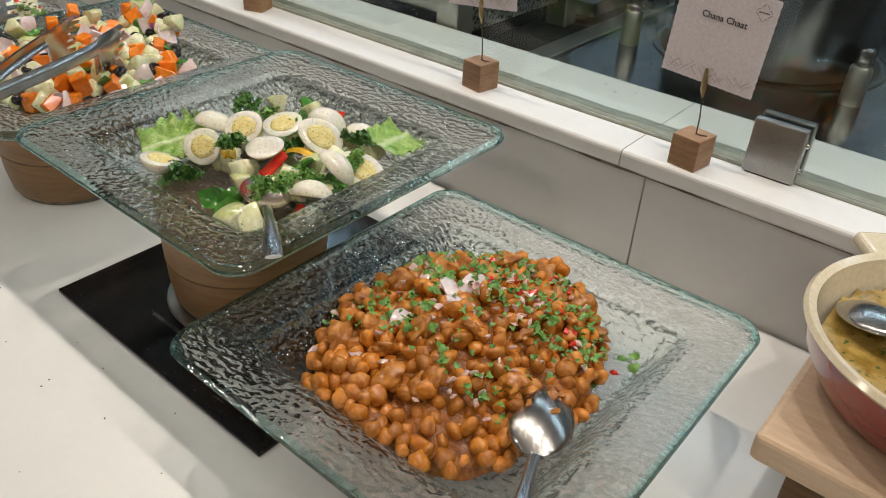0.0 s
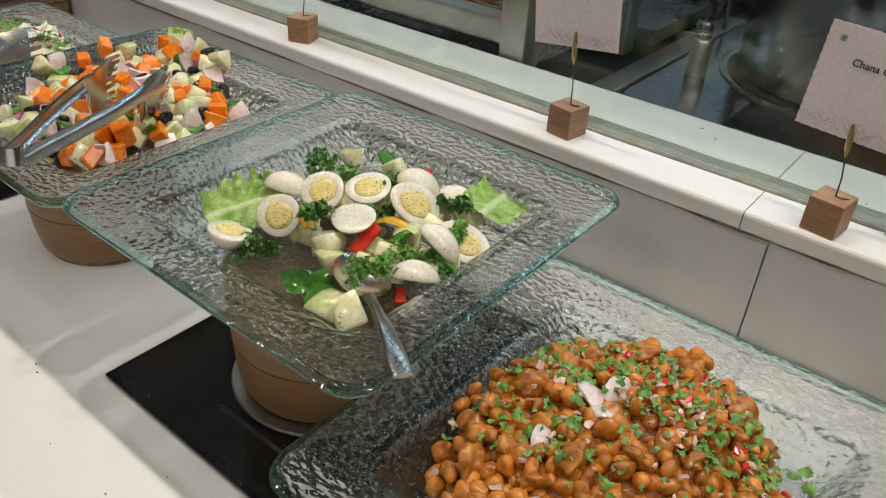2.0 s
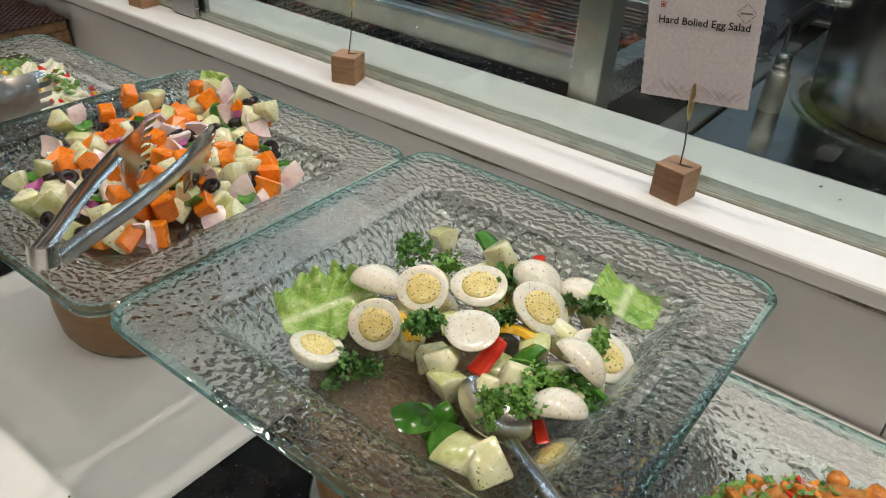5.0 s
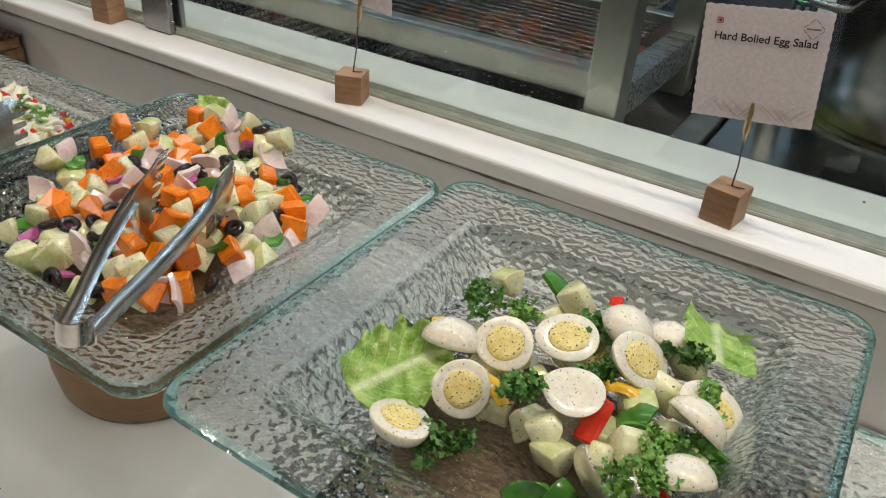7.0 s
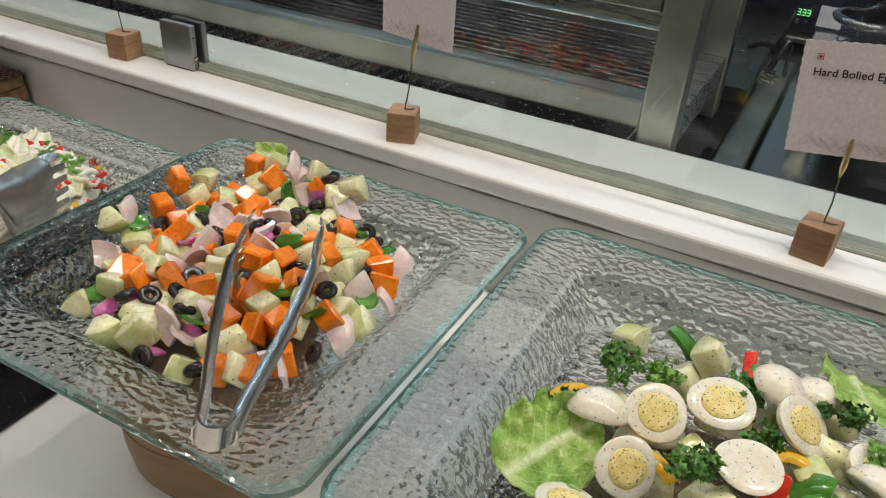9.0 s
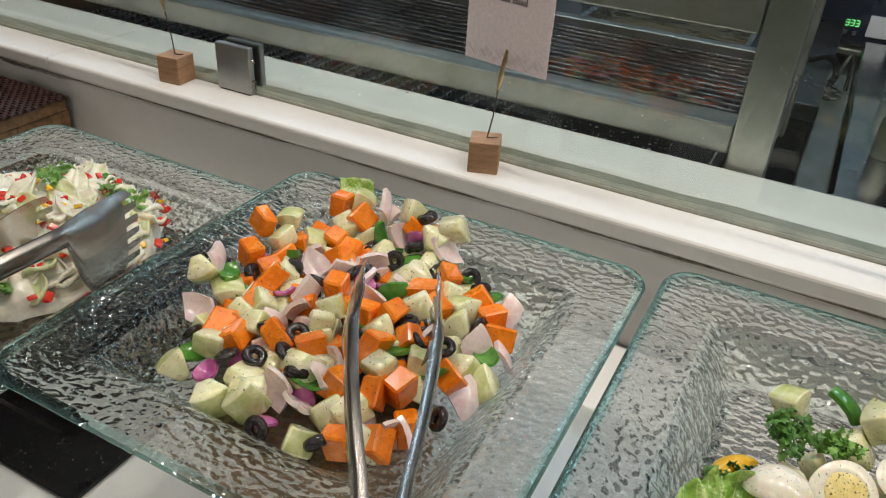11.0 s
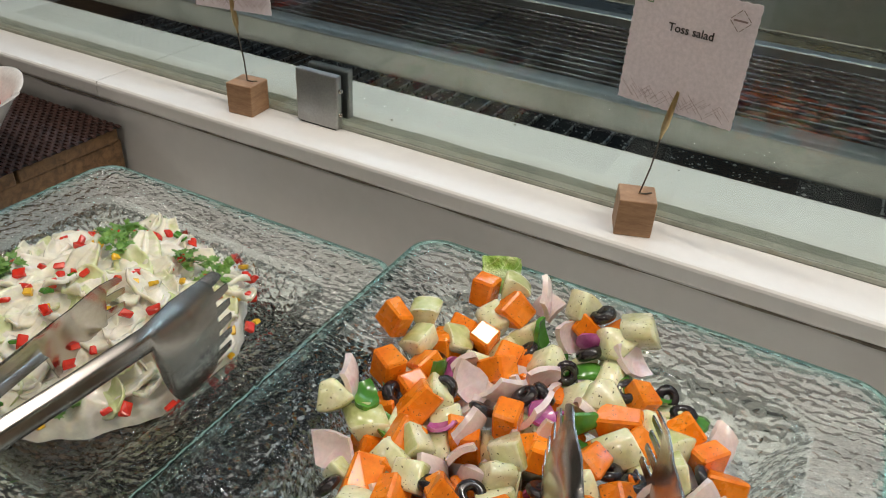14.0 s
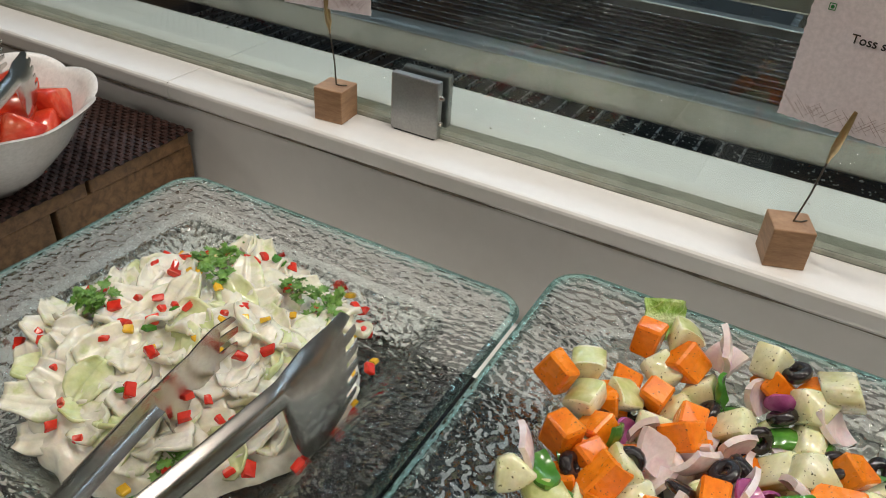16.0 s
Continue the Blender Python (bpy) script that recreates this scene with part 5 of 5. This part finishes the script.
strew("onion_bit", onion_bit, 110, (-0.11, 0.05, 0.02, 0.13), 0.006, chana, chana_height)
strew("onion_bit", onion_bit, 80, (-0.12, 0.09, -0.1, 0.06), 0.006, chana, chana_height)
strew("tomato_bit", tomato_bit, 40, (-0.09, 0.08, 0.04, 0.14), 0.006, chana, chana_height)
strew("coriander_bit", leaf_bit, 420, (-0.12, 0.09, 0.02, 0.145), 0.0095, chana, chana_height, (0.45, 1.1))
strew("coriander_bit", leaf_bit, 190, (-0.13, 0.08, -0.07, 0.06), 0.009, chana, chana_height, (0.5, 1.3))
for x, y in ((0.095, 0.09), (0.10, 0.10), (0.108, 0.085), (0.09, 0.045), (0.085, 0.03), (-0.115, 0.0), (-0.112, -0.012), (-0.07, 0.145), (-0.05, 0.15)):
    part("coriander_bit", rng.choice(leaf_bit), None, chana, m=spun(rng, x, y, 0.008, 30) @ Matrix.Scale(1.5, 4))
for x, y in ((-0.062, 0.126), (-0.058, 0.14), (0.096, 0.074)):
    part("tomato_bit", rng.choice(tomato_bit), None, chana, m=spun(rng, x, y, 0.003, 30))
petal = shell_mesh("onion_petal", 0.024, 1.2, 0.018, 0.0018, 270, (ONION,), 0.5)
for x, y, rz in ((-0.040, 0.016, 40), (-0.022, 0.004, 100), (-0.028, 0.032, -20), (-0.045, -0.04, 0)):
    part("onion_petal", petal, None, chana, "pale pink onion slice", pose(x, y, chana_height(x, y) + 0.006, 20, -70, rz))

# ---- creamy lettuce salad ----
KX, KY = -0.006, 0.012
cream = thing("creamy_salad", "creamy lettuce salad with red and yellow pepper dice on glass", "salad", pose(CREAM[0], CREAM[1], CREAM[2] - FLOOR_H + 0.0008))


def cream_height(x, y):
    h = heap(x - KX, y - KY, 0.142, 0.140, 0.045, 0.72)
    if h <= 0:
        return 0.0
    ridge = 1 - abs(noise.noise((x * 34, y * 34, 3))) * 2.2
    return max(h + 0.008 * ridge + 0.004 * noise.noise((x * 85, y * 85, 8)) - 0.004, 0.0006)


bm = heap_sheet(KX, KY, 0.124, 0.122, lambda x, y: cream_height(x, y) * 0.98)
part("mayonnaise", bm, CREAM_W, cream, "white mayonnaise dressing", smooth=180)
rng = random.Random(21)
folds = [leaf_mesh("dressed_leaf", 0.034 + 0.009 * (i % 3), 0.029, 300 + i, (CREAM_M, PALE_LEAF, CREAM_W, CREAM_M, CREAM_W)[i % 5], 0.26, 0.0036, 16, 12, 0.2, 60.0, 0.15) for i in range(9)]
for x, y in scatter(rng, 0.114, 0.111, 0.0150, 4000):
    x, y = x + KX, y + KY
    part("dressed_leaf", rng.choice(folds), None, cream, m=pose(x, y, cream_height(x, y) + rng.uniform(-0.009, -0.002), rng.uniform(-30, 30), rng.uniform(-30, 30), rng.uniform(0, 360)))
red_dice = [chunk_mesh("red_pepper_cube", 0.009, 0.0075, 0.005, 320 + i, RED, 0.15, 0.2) for i in range(3)]
yellow_dice = [chunk_mesh("yellow_pepper_cube", 0.0075, 0.006, 0.004, 330 + i, YELLOW, 0.15, 0.2) for i in range(2)]
green_dice = [chunk_mesh("green_pepper_cube", 0.008, 0.006, 0.003, 340 + i, PEPPER, 0.15, 0.2) for i in range(2)]
area = (-0.145, 0.135, -0.12, 0.145)
strew("red_pepper_cube", red_dice, 85, area, 0.0065, cream, cream_height, (0.6, 1.05))
strew("yellow_pepper_cube", yellow_dice, 28, area, 0.0065, cream, cream_height, (0.7, 1.1))
strew("green_pepper_cube", green_dice, 16, area, 0.0065, cream, cream_height, (0.8, 1.3))
for x, y in ((0.122, 0.03), (0.125, 0.01), (0.118, -0.02), (-0.09, 0.14), (-0.14, 0.05), (0.07, 0.115), (0.03, 0.145)):
    part("red_pepper_cube", rng.choice(red_dice), None, cream, m=spun(rng, x, y, 0.006, 40))
herb = [sprig_mesh("coriander_sprig", 0.034, 350 + i, CORIANDER, 44, 0.5) for i in range(3)]
for i, (x, y) in enumerate(((-0.055, 0.075), (-0.045, 0.085), (-0.085, -0.005), (-0.078, -0.016), (0.03, 0.085), (0.055, 0.09), (-0.065, 0.135), (-0.03, 0.06), (0.06, -0.075))):
    part("coriander_sprig", herb[i % 3], None, cream, m=pose(x, y, cream_height(x, y) + 0.007, rng.uniform(-15, 15), rng.uniform(-15, 15), rng.uniform(0, 360)))

# ---- spoons and tongs ----


def spoon(bowl, neck, end, label, roll=0.0, flip=False, bowl_len=0.062, bowl_w=0.041):
    """Serving spoon: bowl centre, neck and handle end in the world."""
    b, nk, e = Vector(bowl), Vector(neck), Vector(end)
    d = (nk - b).normalized()
    side = d.cross(Vector((0, 0, 1))).normalized()
    up = side.cross(d) * (-1 if flip else 1)
    side = Matrix.Rotation(radians(roll), 3, d) @ side
    up = Matrix.Rotation(radians(roll), 3, d) @ up
    ob = thing("serving_spoon", label, "spoon", Matrix.Translation(b))
    bm = bmesh.new()
    n, k = 28, 8
    layers = []
    for off in (0.0, 0.0011):
        rings = []
        for i in range(1, k + 1):
            f = i / k
            ring = []
            for j in range(n):
                a = 2 * math.pi * j / n
                lx = math.cos(a) * f
                pt = 1 + 0.12 * math.cos(a)
                ring.append(bm.verts.new(d * (lx * bowl_len / 2) + side * (math.sin(a) * f * bowl_w / 2 * pt) + up * (-0.011 * (1 - f * f) - off)))
            rings.append(ring)
        c = bm.verts.new(up * (-0.011 - off))
        layers.append((c, rings))
    for s, (c, rings) in enumerate(layers):
        for j in range(n):
            q = (c, rings[0][j], rings[0][(j + 1) % n])
            bm.faces.new(q if s == 0 else q[::-1])
        for a, bb in zip(rings, rings[1:]):
            for j in range(n):
                q = (a[j], bb[j], bb[(j + 1) % n], a[(j + 1) % n])
                bm.faces.new(q if s == 0 else q[::-1])
    a, bb = layers[0][1][-1], layers[1][1][-1]
    for j in range(n):
        bm.faces.new((a[j], bb[j], bb[(j + 1) % n], a[(j + 1) % n]))
    bmesh.ops.recalc_face_normals(bm, faces=bm.faces[:])
    part("bowl", bm, CHROME, ob, smooth=60)
    start = d * (bowl_len / 2 - 0.002)
    stop = e - b
    pts = [start.lerp(stop, f) + Vector((0, 0, 0.006)) * math.sin(math.pi * f) for f in (0, 0.12, 0.3, 0.55, 0.8, 0.95, 1.0)]
    part("handle", tube(pts, [0.0055, 0.0042, 0.0040, 0.0055, 0.0072, 0.0076, 0.0066], 12, flat=0.28), CHROME, ob)
    return ob


spoon((-0.520, 0.379, 1.066), (-0.487, 0.3555, 1.068), (-0.396, 0.290, 1.094), "polished steel serving spoon with parsley in its bowl", roll=-14, bowl_len=0.066, bowl_w=0.047)
spoon((-0.194, 0.368, 1.006), (-0.175, 0.334, 1.008), (-0.128, 0.225, 1.027), "steel serving spoon lying bowl down in the chickpeas", roll=0, flip=True, bowl_len=0.082, bowl_w=0.052)
smear_rng = random.Random(77)
for sx, sy, sz, size in ((-0.196, 0.386, 1.015, 0.8), (-0.184, 0.371, 1.0168, 0.55), (-0.203, 0.366, 1.0160, 0.6), (-0.180, 0.352, 1.014, 0.7), (-0.192, 0.392, 1.013, 0.5)):
    part("sauce_smear", lump[smear_rng.randrange(3)], None, chana, "orange sauce smeared on the spoon", pose(sx - CHANA[0], sy - CHANA[1], sz - (CHANA[2] - FLOOR_H + 0.0008), 6, 4, smear_rng.uniform(0, 360)) @ Matrix.Diagonal((size * 0.8, size * 0.5, 0.25, 1)))
part("parsley_sprig", pale_sprigs[0], None, plate, m=pose(0.072, -0.068, 0.024, 10, 0, 30))
part("parsley_sprig", pale_sprigs[1], None, plate, m=pose(0.083, -0.058, 0.028, 0, 10, 130))


TONG_STEEL = surface("worn_tong_steel", (0.50, 0.475, 0.44), (0.63, 0.60, 0.56), 20, 0.24, 1.0, 200, 0.08, 0.0003, rough_var=0.08)


def comb_arm(root, tip, out, material, parent, arm_w=0.013, head_w=0.05, head_len=0.07, teeth=7, bow=0.006, lean=0.0, tooth=0.018, slant=0.02):
    """One arm of salad tongs: a bowed strip that opens into a wide, dished head whose end is a comb. out: the arm's outer side; tip: the head's upper far corner."""
    r, t = Vector(root), Vector(tip)
    d = (t - r).normalized()
    o = Vector(out)
    o = (o - d * o.dot(d)).normalized()
    down = d.cross(o).normalized()
    if down.z > 0:
        down = -down
    turn = Matrix.Rotation(radians(lean), 3, d)
    down, o = turn @ down, turn @ o
    total = (t - r).length
    neck = total - head_len

    def place(s, h, v, u):
        """s along the arm, h down its side; v across and u along the head, for its dish."""
        off = bow * math.sin(math.pi * min(max(s / total, 0), 1))
        if u > 0:
            off -= 0.0035 * min(u, 1.4) ** 2 * (head_w / 0.07) + 0.006 * (2 * v - 1) ** 2 * min(u * 2, 1) * (head_w / 0.07)
        return r + d * s + down * h + o * off

    def sheet(rows, thick=0.0006):
        bm = bmesh.new()
        grid = [[(bm.verts.new(p + o * thick), bm.verts.new(p - o * thick)) for p in row] for row in rows]
        n = len(grid[0]) - 1
        for a, b in zip(grid, grid[1:]):
            for q in range(n):
                bm.faces.new((a[q][0], b[q][0], b[q + 1][0], a[q + 1][0]))
                bm.faces.new((a[q][1], a[q + 1][1], b[q + 1][1], b[q][1]))
            for q in (0, n):
                bm.faces.new((a[q][0], a[q][1], b[q][1], b[q][0]))
        for row in (grid[0], grid[-1]):
            for q in range(n):
                bm.faces.new((row[q][0], row[q + 1][0], row[q + 1][1], row[q][1]))
        bmesh.ops.recalc_face_normals(bm, faces=bm.faces[:])
        return bm

    cols = teeth * 4

    def root_at(v):
        return total - tooth - slant * v - 0.010 * max(0.0, 1 - v * 7) ** 2 - 0.018 * max(0.0, v * 5 - 4) ** 2

    rows = []
    for i in range(16):
        s = neck * i / 16
        fold = 0.0022 * (1 - min(i / 3, 1))
        rows.append([place(s, arm_w * j / cols, 0, 0) + o * (fold - 0.006 * (2 * j / cols - 1) ** 4) for j in range(cols + 1)])
    for i in range(15):
        u = i / 14
        k = min(u / 0.55, 1)
        lo = arm_w + (head_w - arm_w) * math.sqrt(max(0, 1 - (1 - k) ** 2))
        hi = -0.004 * math.sin(math.pi * min(u, 1) * 0.5)
        rows.append([place(neck + u * (root_at(j / cols) - neck), hi + (lo - hi) * j / cols, j / cols, u) - o * (0.006 * (2 * j / cols - 1) ** 4 * (1 - u)) for j in range(cols + 1)])
    arm = part("arm", sheet(rows), material, parent, smooth=40)
    for k in range(teeth):
        v0, v1 = (k * 4 + 0.85) / cols, (k * 4 + 3.15) / cols
        if k == 0:
            v0 = 0.0
        if k == teeth - 1:
            v1 = 1.0
        rows = []
        for i in range(6):
            f = i / 5
            ln = tooth * (1.0 if 0 < k < teeth - 1 else 0.85)
            vm, vh = (v0 + v1) / 2, (v1 - v0) / 2 * (1 - 0.3 * f * f)
            rows.append([place(root_at(v) + ln * f - 0.0006, -0.004 + (head_w + 0.004) * v, v, 1 + 0.4 * f) for v in (vm - vh, vm, vm + vh)])
        part("tooth", sheet(rows), material, arm, smooth=40)
    return arm


def tongs(hinge, tip_a, tip_b, label, **kw):
    h, ta, tb = Vector(hinge), Vector(tip_a), Vector(tip_b)
    ob = thing("salad_tongs", label, "tongs", Matrix.Translation(h))
    mid = ((ta + tb) / 2 - h).normalized()
    spread = (ta - tb).normalized()
    gap = 0.010
    comb_arm(spread * gap, ta - h, spread, TONG_STEEL, ob, **kw)
    comb_arm(-spread * gap, tb - h, -spread, TONG_STEEL, ob, **kw)
    bm = bmesh.new()
    rows = []
    w = kw.get("arm_w", 0.013)
    up = mid.cross(spread).normalized()
    for i in range(13):
        a = math.pi * i / 12
        p = spread * (gap + 0.0) * math.cos(a) - mid * gap * 1.1 * math.sin(a)
        n = (spread * math.cos(a) - mid * math.sin(a)).normalized()
        rows.append([bm.verts.new(p + n * q * 0.0007 + up * s * w * 0.52) for q, s in ((1, 1), (1, -1), (-1, -1), (-1, 1))])
    for a, b in zip(rows, rows[1:]):
        for q in range(4):
            bm.faces.new((a[q], a[(q + 1) % 4], b[(q + 1) % 4], b[q]))
    bm.faces.new(rows[0])
    bm.faces.new(rows[-1][::-1])
    bmesh.ops.recalc_face_normals(bm, faces=bm.faces[:])
    part("spring_bend", bm, CHROME, ob, smooth=40)
    return ob


tongs((-0.833, 0.262, 1.106), (-0.970, 0.446, 1.119), (-0.913, 0.486, 1.106), "polished steel salad tongs resting on the tossed salad", arm_w=0.018, head_w=0.054, head_len=0.068, tooth=0.015)
tongs((-1.272, 0.205, 1.062), (-1.335, 0.456, 1.055), (-1.238, 0.490, 1.073), "broad steel salad tongs smeared with dressing on the creamy salad", arm_w=0.020, head_w=0.076, head_len=0.084, tooth=0.017, bow=0.004)

# ---- crate, mat and tomato bowl beyond the creamy salad ----
crate = thing("wooden_crate", "low old wooden crate standing on the counter", "crate", pose(-1.90, 0.47, TOP + 0.0005))
for k in range(4):
    y0 = -0.31 + k * 0.142
    part("top_board", boxed(-0.253, 0.253, y0, y0 + 0.138, 0.080, 0.0985, bevel=0.002), CRATE, crate)
for k in range(3):
    y0 = -0.305 + k * 0.19
    part("side_board", boxed(0.228, 0.250, y0, y0 + 0.184, 0.004, 0.0795, bevel=0.002), CRATE, crate)
    part("side_board", boxed(-0.250, -0.228, y0, y0 + 0.184, 0.004, 0.0795, bevel=0.002), CRATE, crate)
for fx in (-0.2, 0.2):
    part("batten", boxed(fx - 0.015, fx + 0.015, -0.30, 0.25, 0.0, 0.0798), CRATE, crate)

mat = thing("woven_mat", "dark brown glossy woven plastic placemat on the crate", "placemat", pose(-1.643, 0.727, TOP + 0.0995))
STEP = 0.0062
NX, NY = 56, 62
bm = bmesh.new()
verts, faces = [], []
for i in range(NX):
    for j in range(NY):
        if (i + j) % 2:
            continue
        cx, cy = -(i + 0.5) * STEP, -(j + 0.5) * STEP
        b = len(verts)
        hx, hy = STEP * 0.86, STEP * 0.44
        for px, py, pz in ((-hx, -hy, 0.0006), (hx, -hy, 0.0006), (hx, hy, 0.0006), (-hx, hy, 0.0006), (-hx * 0.45, -hy * 0.8, 0.0026), (hx * 0.45, -hy * 0.8, 0.0026), (hx * 0.45, hy * 0.8, 0.0026), (-hx * 0.45, hy * 0.8, 0.0026)):
            verts.append((cx + px, cy + py, pz))
        faces += [(b + 4, b + 5, b + 6, b + 7), (b, b + 1, b + 5, b + 4), (b + 1, b + 2, b + 6, b + 5), (b + 2, b + 3, b + 7, b + 6), (b + 3, b, b + 4, b + 7)]
bm.free()
me = bpy.data.meshes.new("weave")
me.from_pydata(verts, [], faces)
me.materials.append(MAT)
tagged(part("weave", me, None, mat, "raised brown weave"), kind="stuff")
part("backing", boxed(-NX * STEP, 0, -NY * STEP, 0, 0, 0.0008), BLACK_WET, mat)

bowl = thing("porcelain_bowl", "white porcelain bowl with scalloped rim holding tomato wedges", "bowl", pose(-1.712, 0.522, TOP + 0.1025))
bm = bmesh.new()
n = 96
prof = [(0.0, 0.004), (0.035, 0.0), (0.042, 0.002), (0.062, 0.018), (0.088, 0.046), (0.106, 0.072), (0.112, 0.078), (0.108, 0.078), (0.101, 0.071), (0.083, 0.047), (0.058, 0.021), (0.036, 0.009), (0.0, 0.008)]
rings = []
for r, z in prof:
    ring = []
    for j in range(n):
        a = 2 * math.pi * j / n
        f = max(0, (z - 0.03) / 0.05)
        sc = 1 + 0.05 * f * abs(math.sin(4 * a)) ** 0.6
        ring.append(bm.verts.new((r * sc * math.cos(a) * 1.04, r * sc * math.sin(a), (z + 0.006 * f * f * abs(math.sin(4 * a))) * 1.1)))
    rings.append(ring)
for a, b in zip(rings, rings[1:]):
    for j in range(n):
        bm.faces.new((a[j], a[(j + 1) % n], b[(j + 1) % n], b[j]))
bmesh.ops.remove_doubles(bm, verts=rings[0] + rings[-1], dist=0.0001)
bmesh.ops.recalc_face_normals(bm, faces=bm.faces[:])
part("bowl_body", bm, PORCELAIN, bowl, smooth=60)
tom = thing("tomato_wedges", "cut red tomato wedges in the white bowl", "tomato", pose(-1.712, 0.522, TOP + 0.112))
rng = random.Random(33)
wedge = [wedge_mesh("tomato_wedge", 0.030, 0.034, radians(80), 0.004, 400 + i) for i in range(3)]
for me in wedge:
    me.materials.clear()
    me.materials.append(TOMATO)
    me.materials.append(RED)
for layer, gap in ((0.018, 0.034), (0.042, 0.030), (0.060, 0.034)):
    for x, y in scatter(rng, 0.018 + min(layer, 0.04) * 1.3, 0.018 + min(layer, 0.04) * 1.3, gap, 200):
        part("tomato_wedge", rng.choice(wedge), None, tom, m=spun(rng, x, y, layer + 0.004) @ Matrix.Scale(1.15, 4))
tongs((-1.543, 0.369, 1.125), (-1.780, 0.609, 1.115), (-1.687, 0.589, 1.125), "steel tongs lying across the tomato bowl", arm_w=0.016, head_w=0.045, head_len=0.06, tooth=0.014)

# ---- casserole on a board at the other end ----
board = thing("serving_board", "pale beech board on blocks beside the chickpeas", "board", pose(0.09, 0.605, TOP + 0.0005))
part("board_top", boxed(-0.158, 0.16, -0.125, 0.118, 0.062, 0.090, bevel=0.006, seg=3), BEECH, board)
for fx in (-0.10, 0.10):
    part("block_foot", boxed(fx - 0.03, fx + 0.03, -0.09, 0.09, 0, 0.0625, bevel=0.003), CRATE, board)
pan = thing("casserole_dish", "red enamelled casserole dish with cream inside", "casserole", pose(0.036, 0.612, TOP + 0.091))
part("outer_shell", lathe([(0.0, 0.0), (0.088, 0.0), (0.098, 0.008), (0.116, 0.040), (0.122, 0.062)], 72), RED_ENAMEL, pan)
part("inner_shell", lathe([(0.122, 0.0621), (0.125, 0.066), (0.122, 0.070), (0.115, 0.067), (0.108, 0.040), (0.092, 0.010), (0.0, 0.008)], 72), CREAM_ENAMEL, pan)
for ang in (128, 308):
    a = radians(ang)
    m = pose(0.138 * math.cos(a), 0.138 * math.sin(a), 0.062, 0, 0, ang)
    part("lug_handle", boxed(-0.022, 0.020, -0.030, 0.030, -0.006, 0.008, bevel=0.0055, seg=3), CREAM_ENAMEL, pan, "cream lug handle", m)
bm = bmesh.new()
N = 34
grid = {}
for i in range(N + 1):
    for j in range(N + 1):
        u, v = i / N * 2 - 1, j / N * 2 - 1
        if math.hypot(u, v) <= 1:
            grid[i, j] = bm.verts.new((u * 0.108, v * 0.108, 0.043 + 0.003 * noise.noise((u * 9, v * 9, 1)) + 0.002 * noise.noise((u * 24, v * 24, 5))))
for (i, j), v in grid.items():
    q = [grid.get(k) for k in ((i, j), (i + 1, j), (i + 1, j + 1), (i, j + 1))]
    if all(q):
        bm.faces.new(q)
curry = thing("curry", "yellow brown herb curry filling the casserole", "curry", pose(0.036, 0.612, TOP + 0.091))
part("curry_surface", bm, CURRY, curry, smooth=180)
spoon((-0.035, 0.610, 1.045), (-0.010, 0.585, 1.055), (0.10, 0.50, 1.10), "steel ladle spoon lying in the curry", flip=True, bowl_len=0.075, bowl_w=0.05)
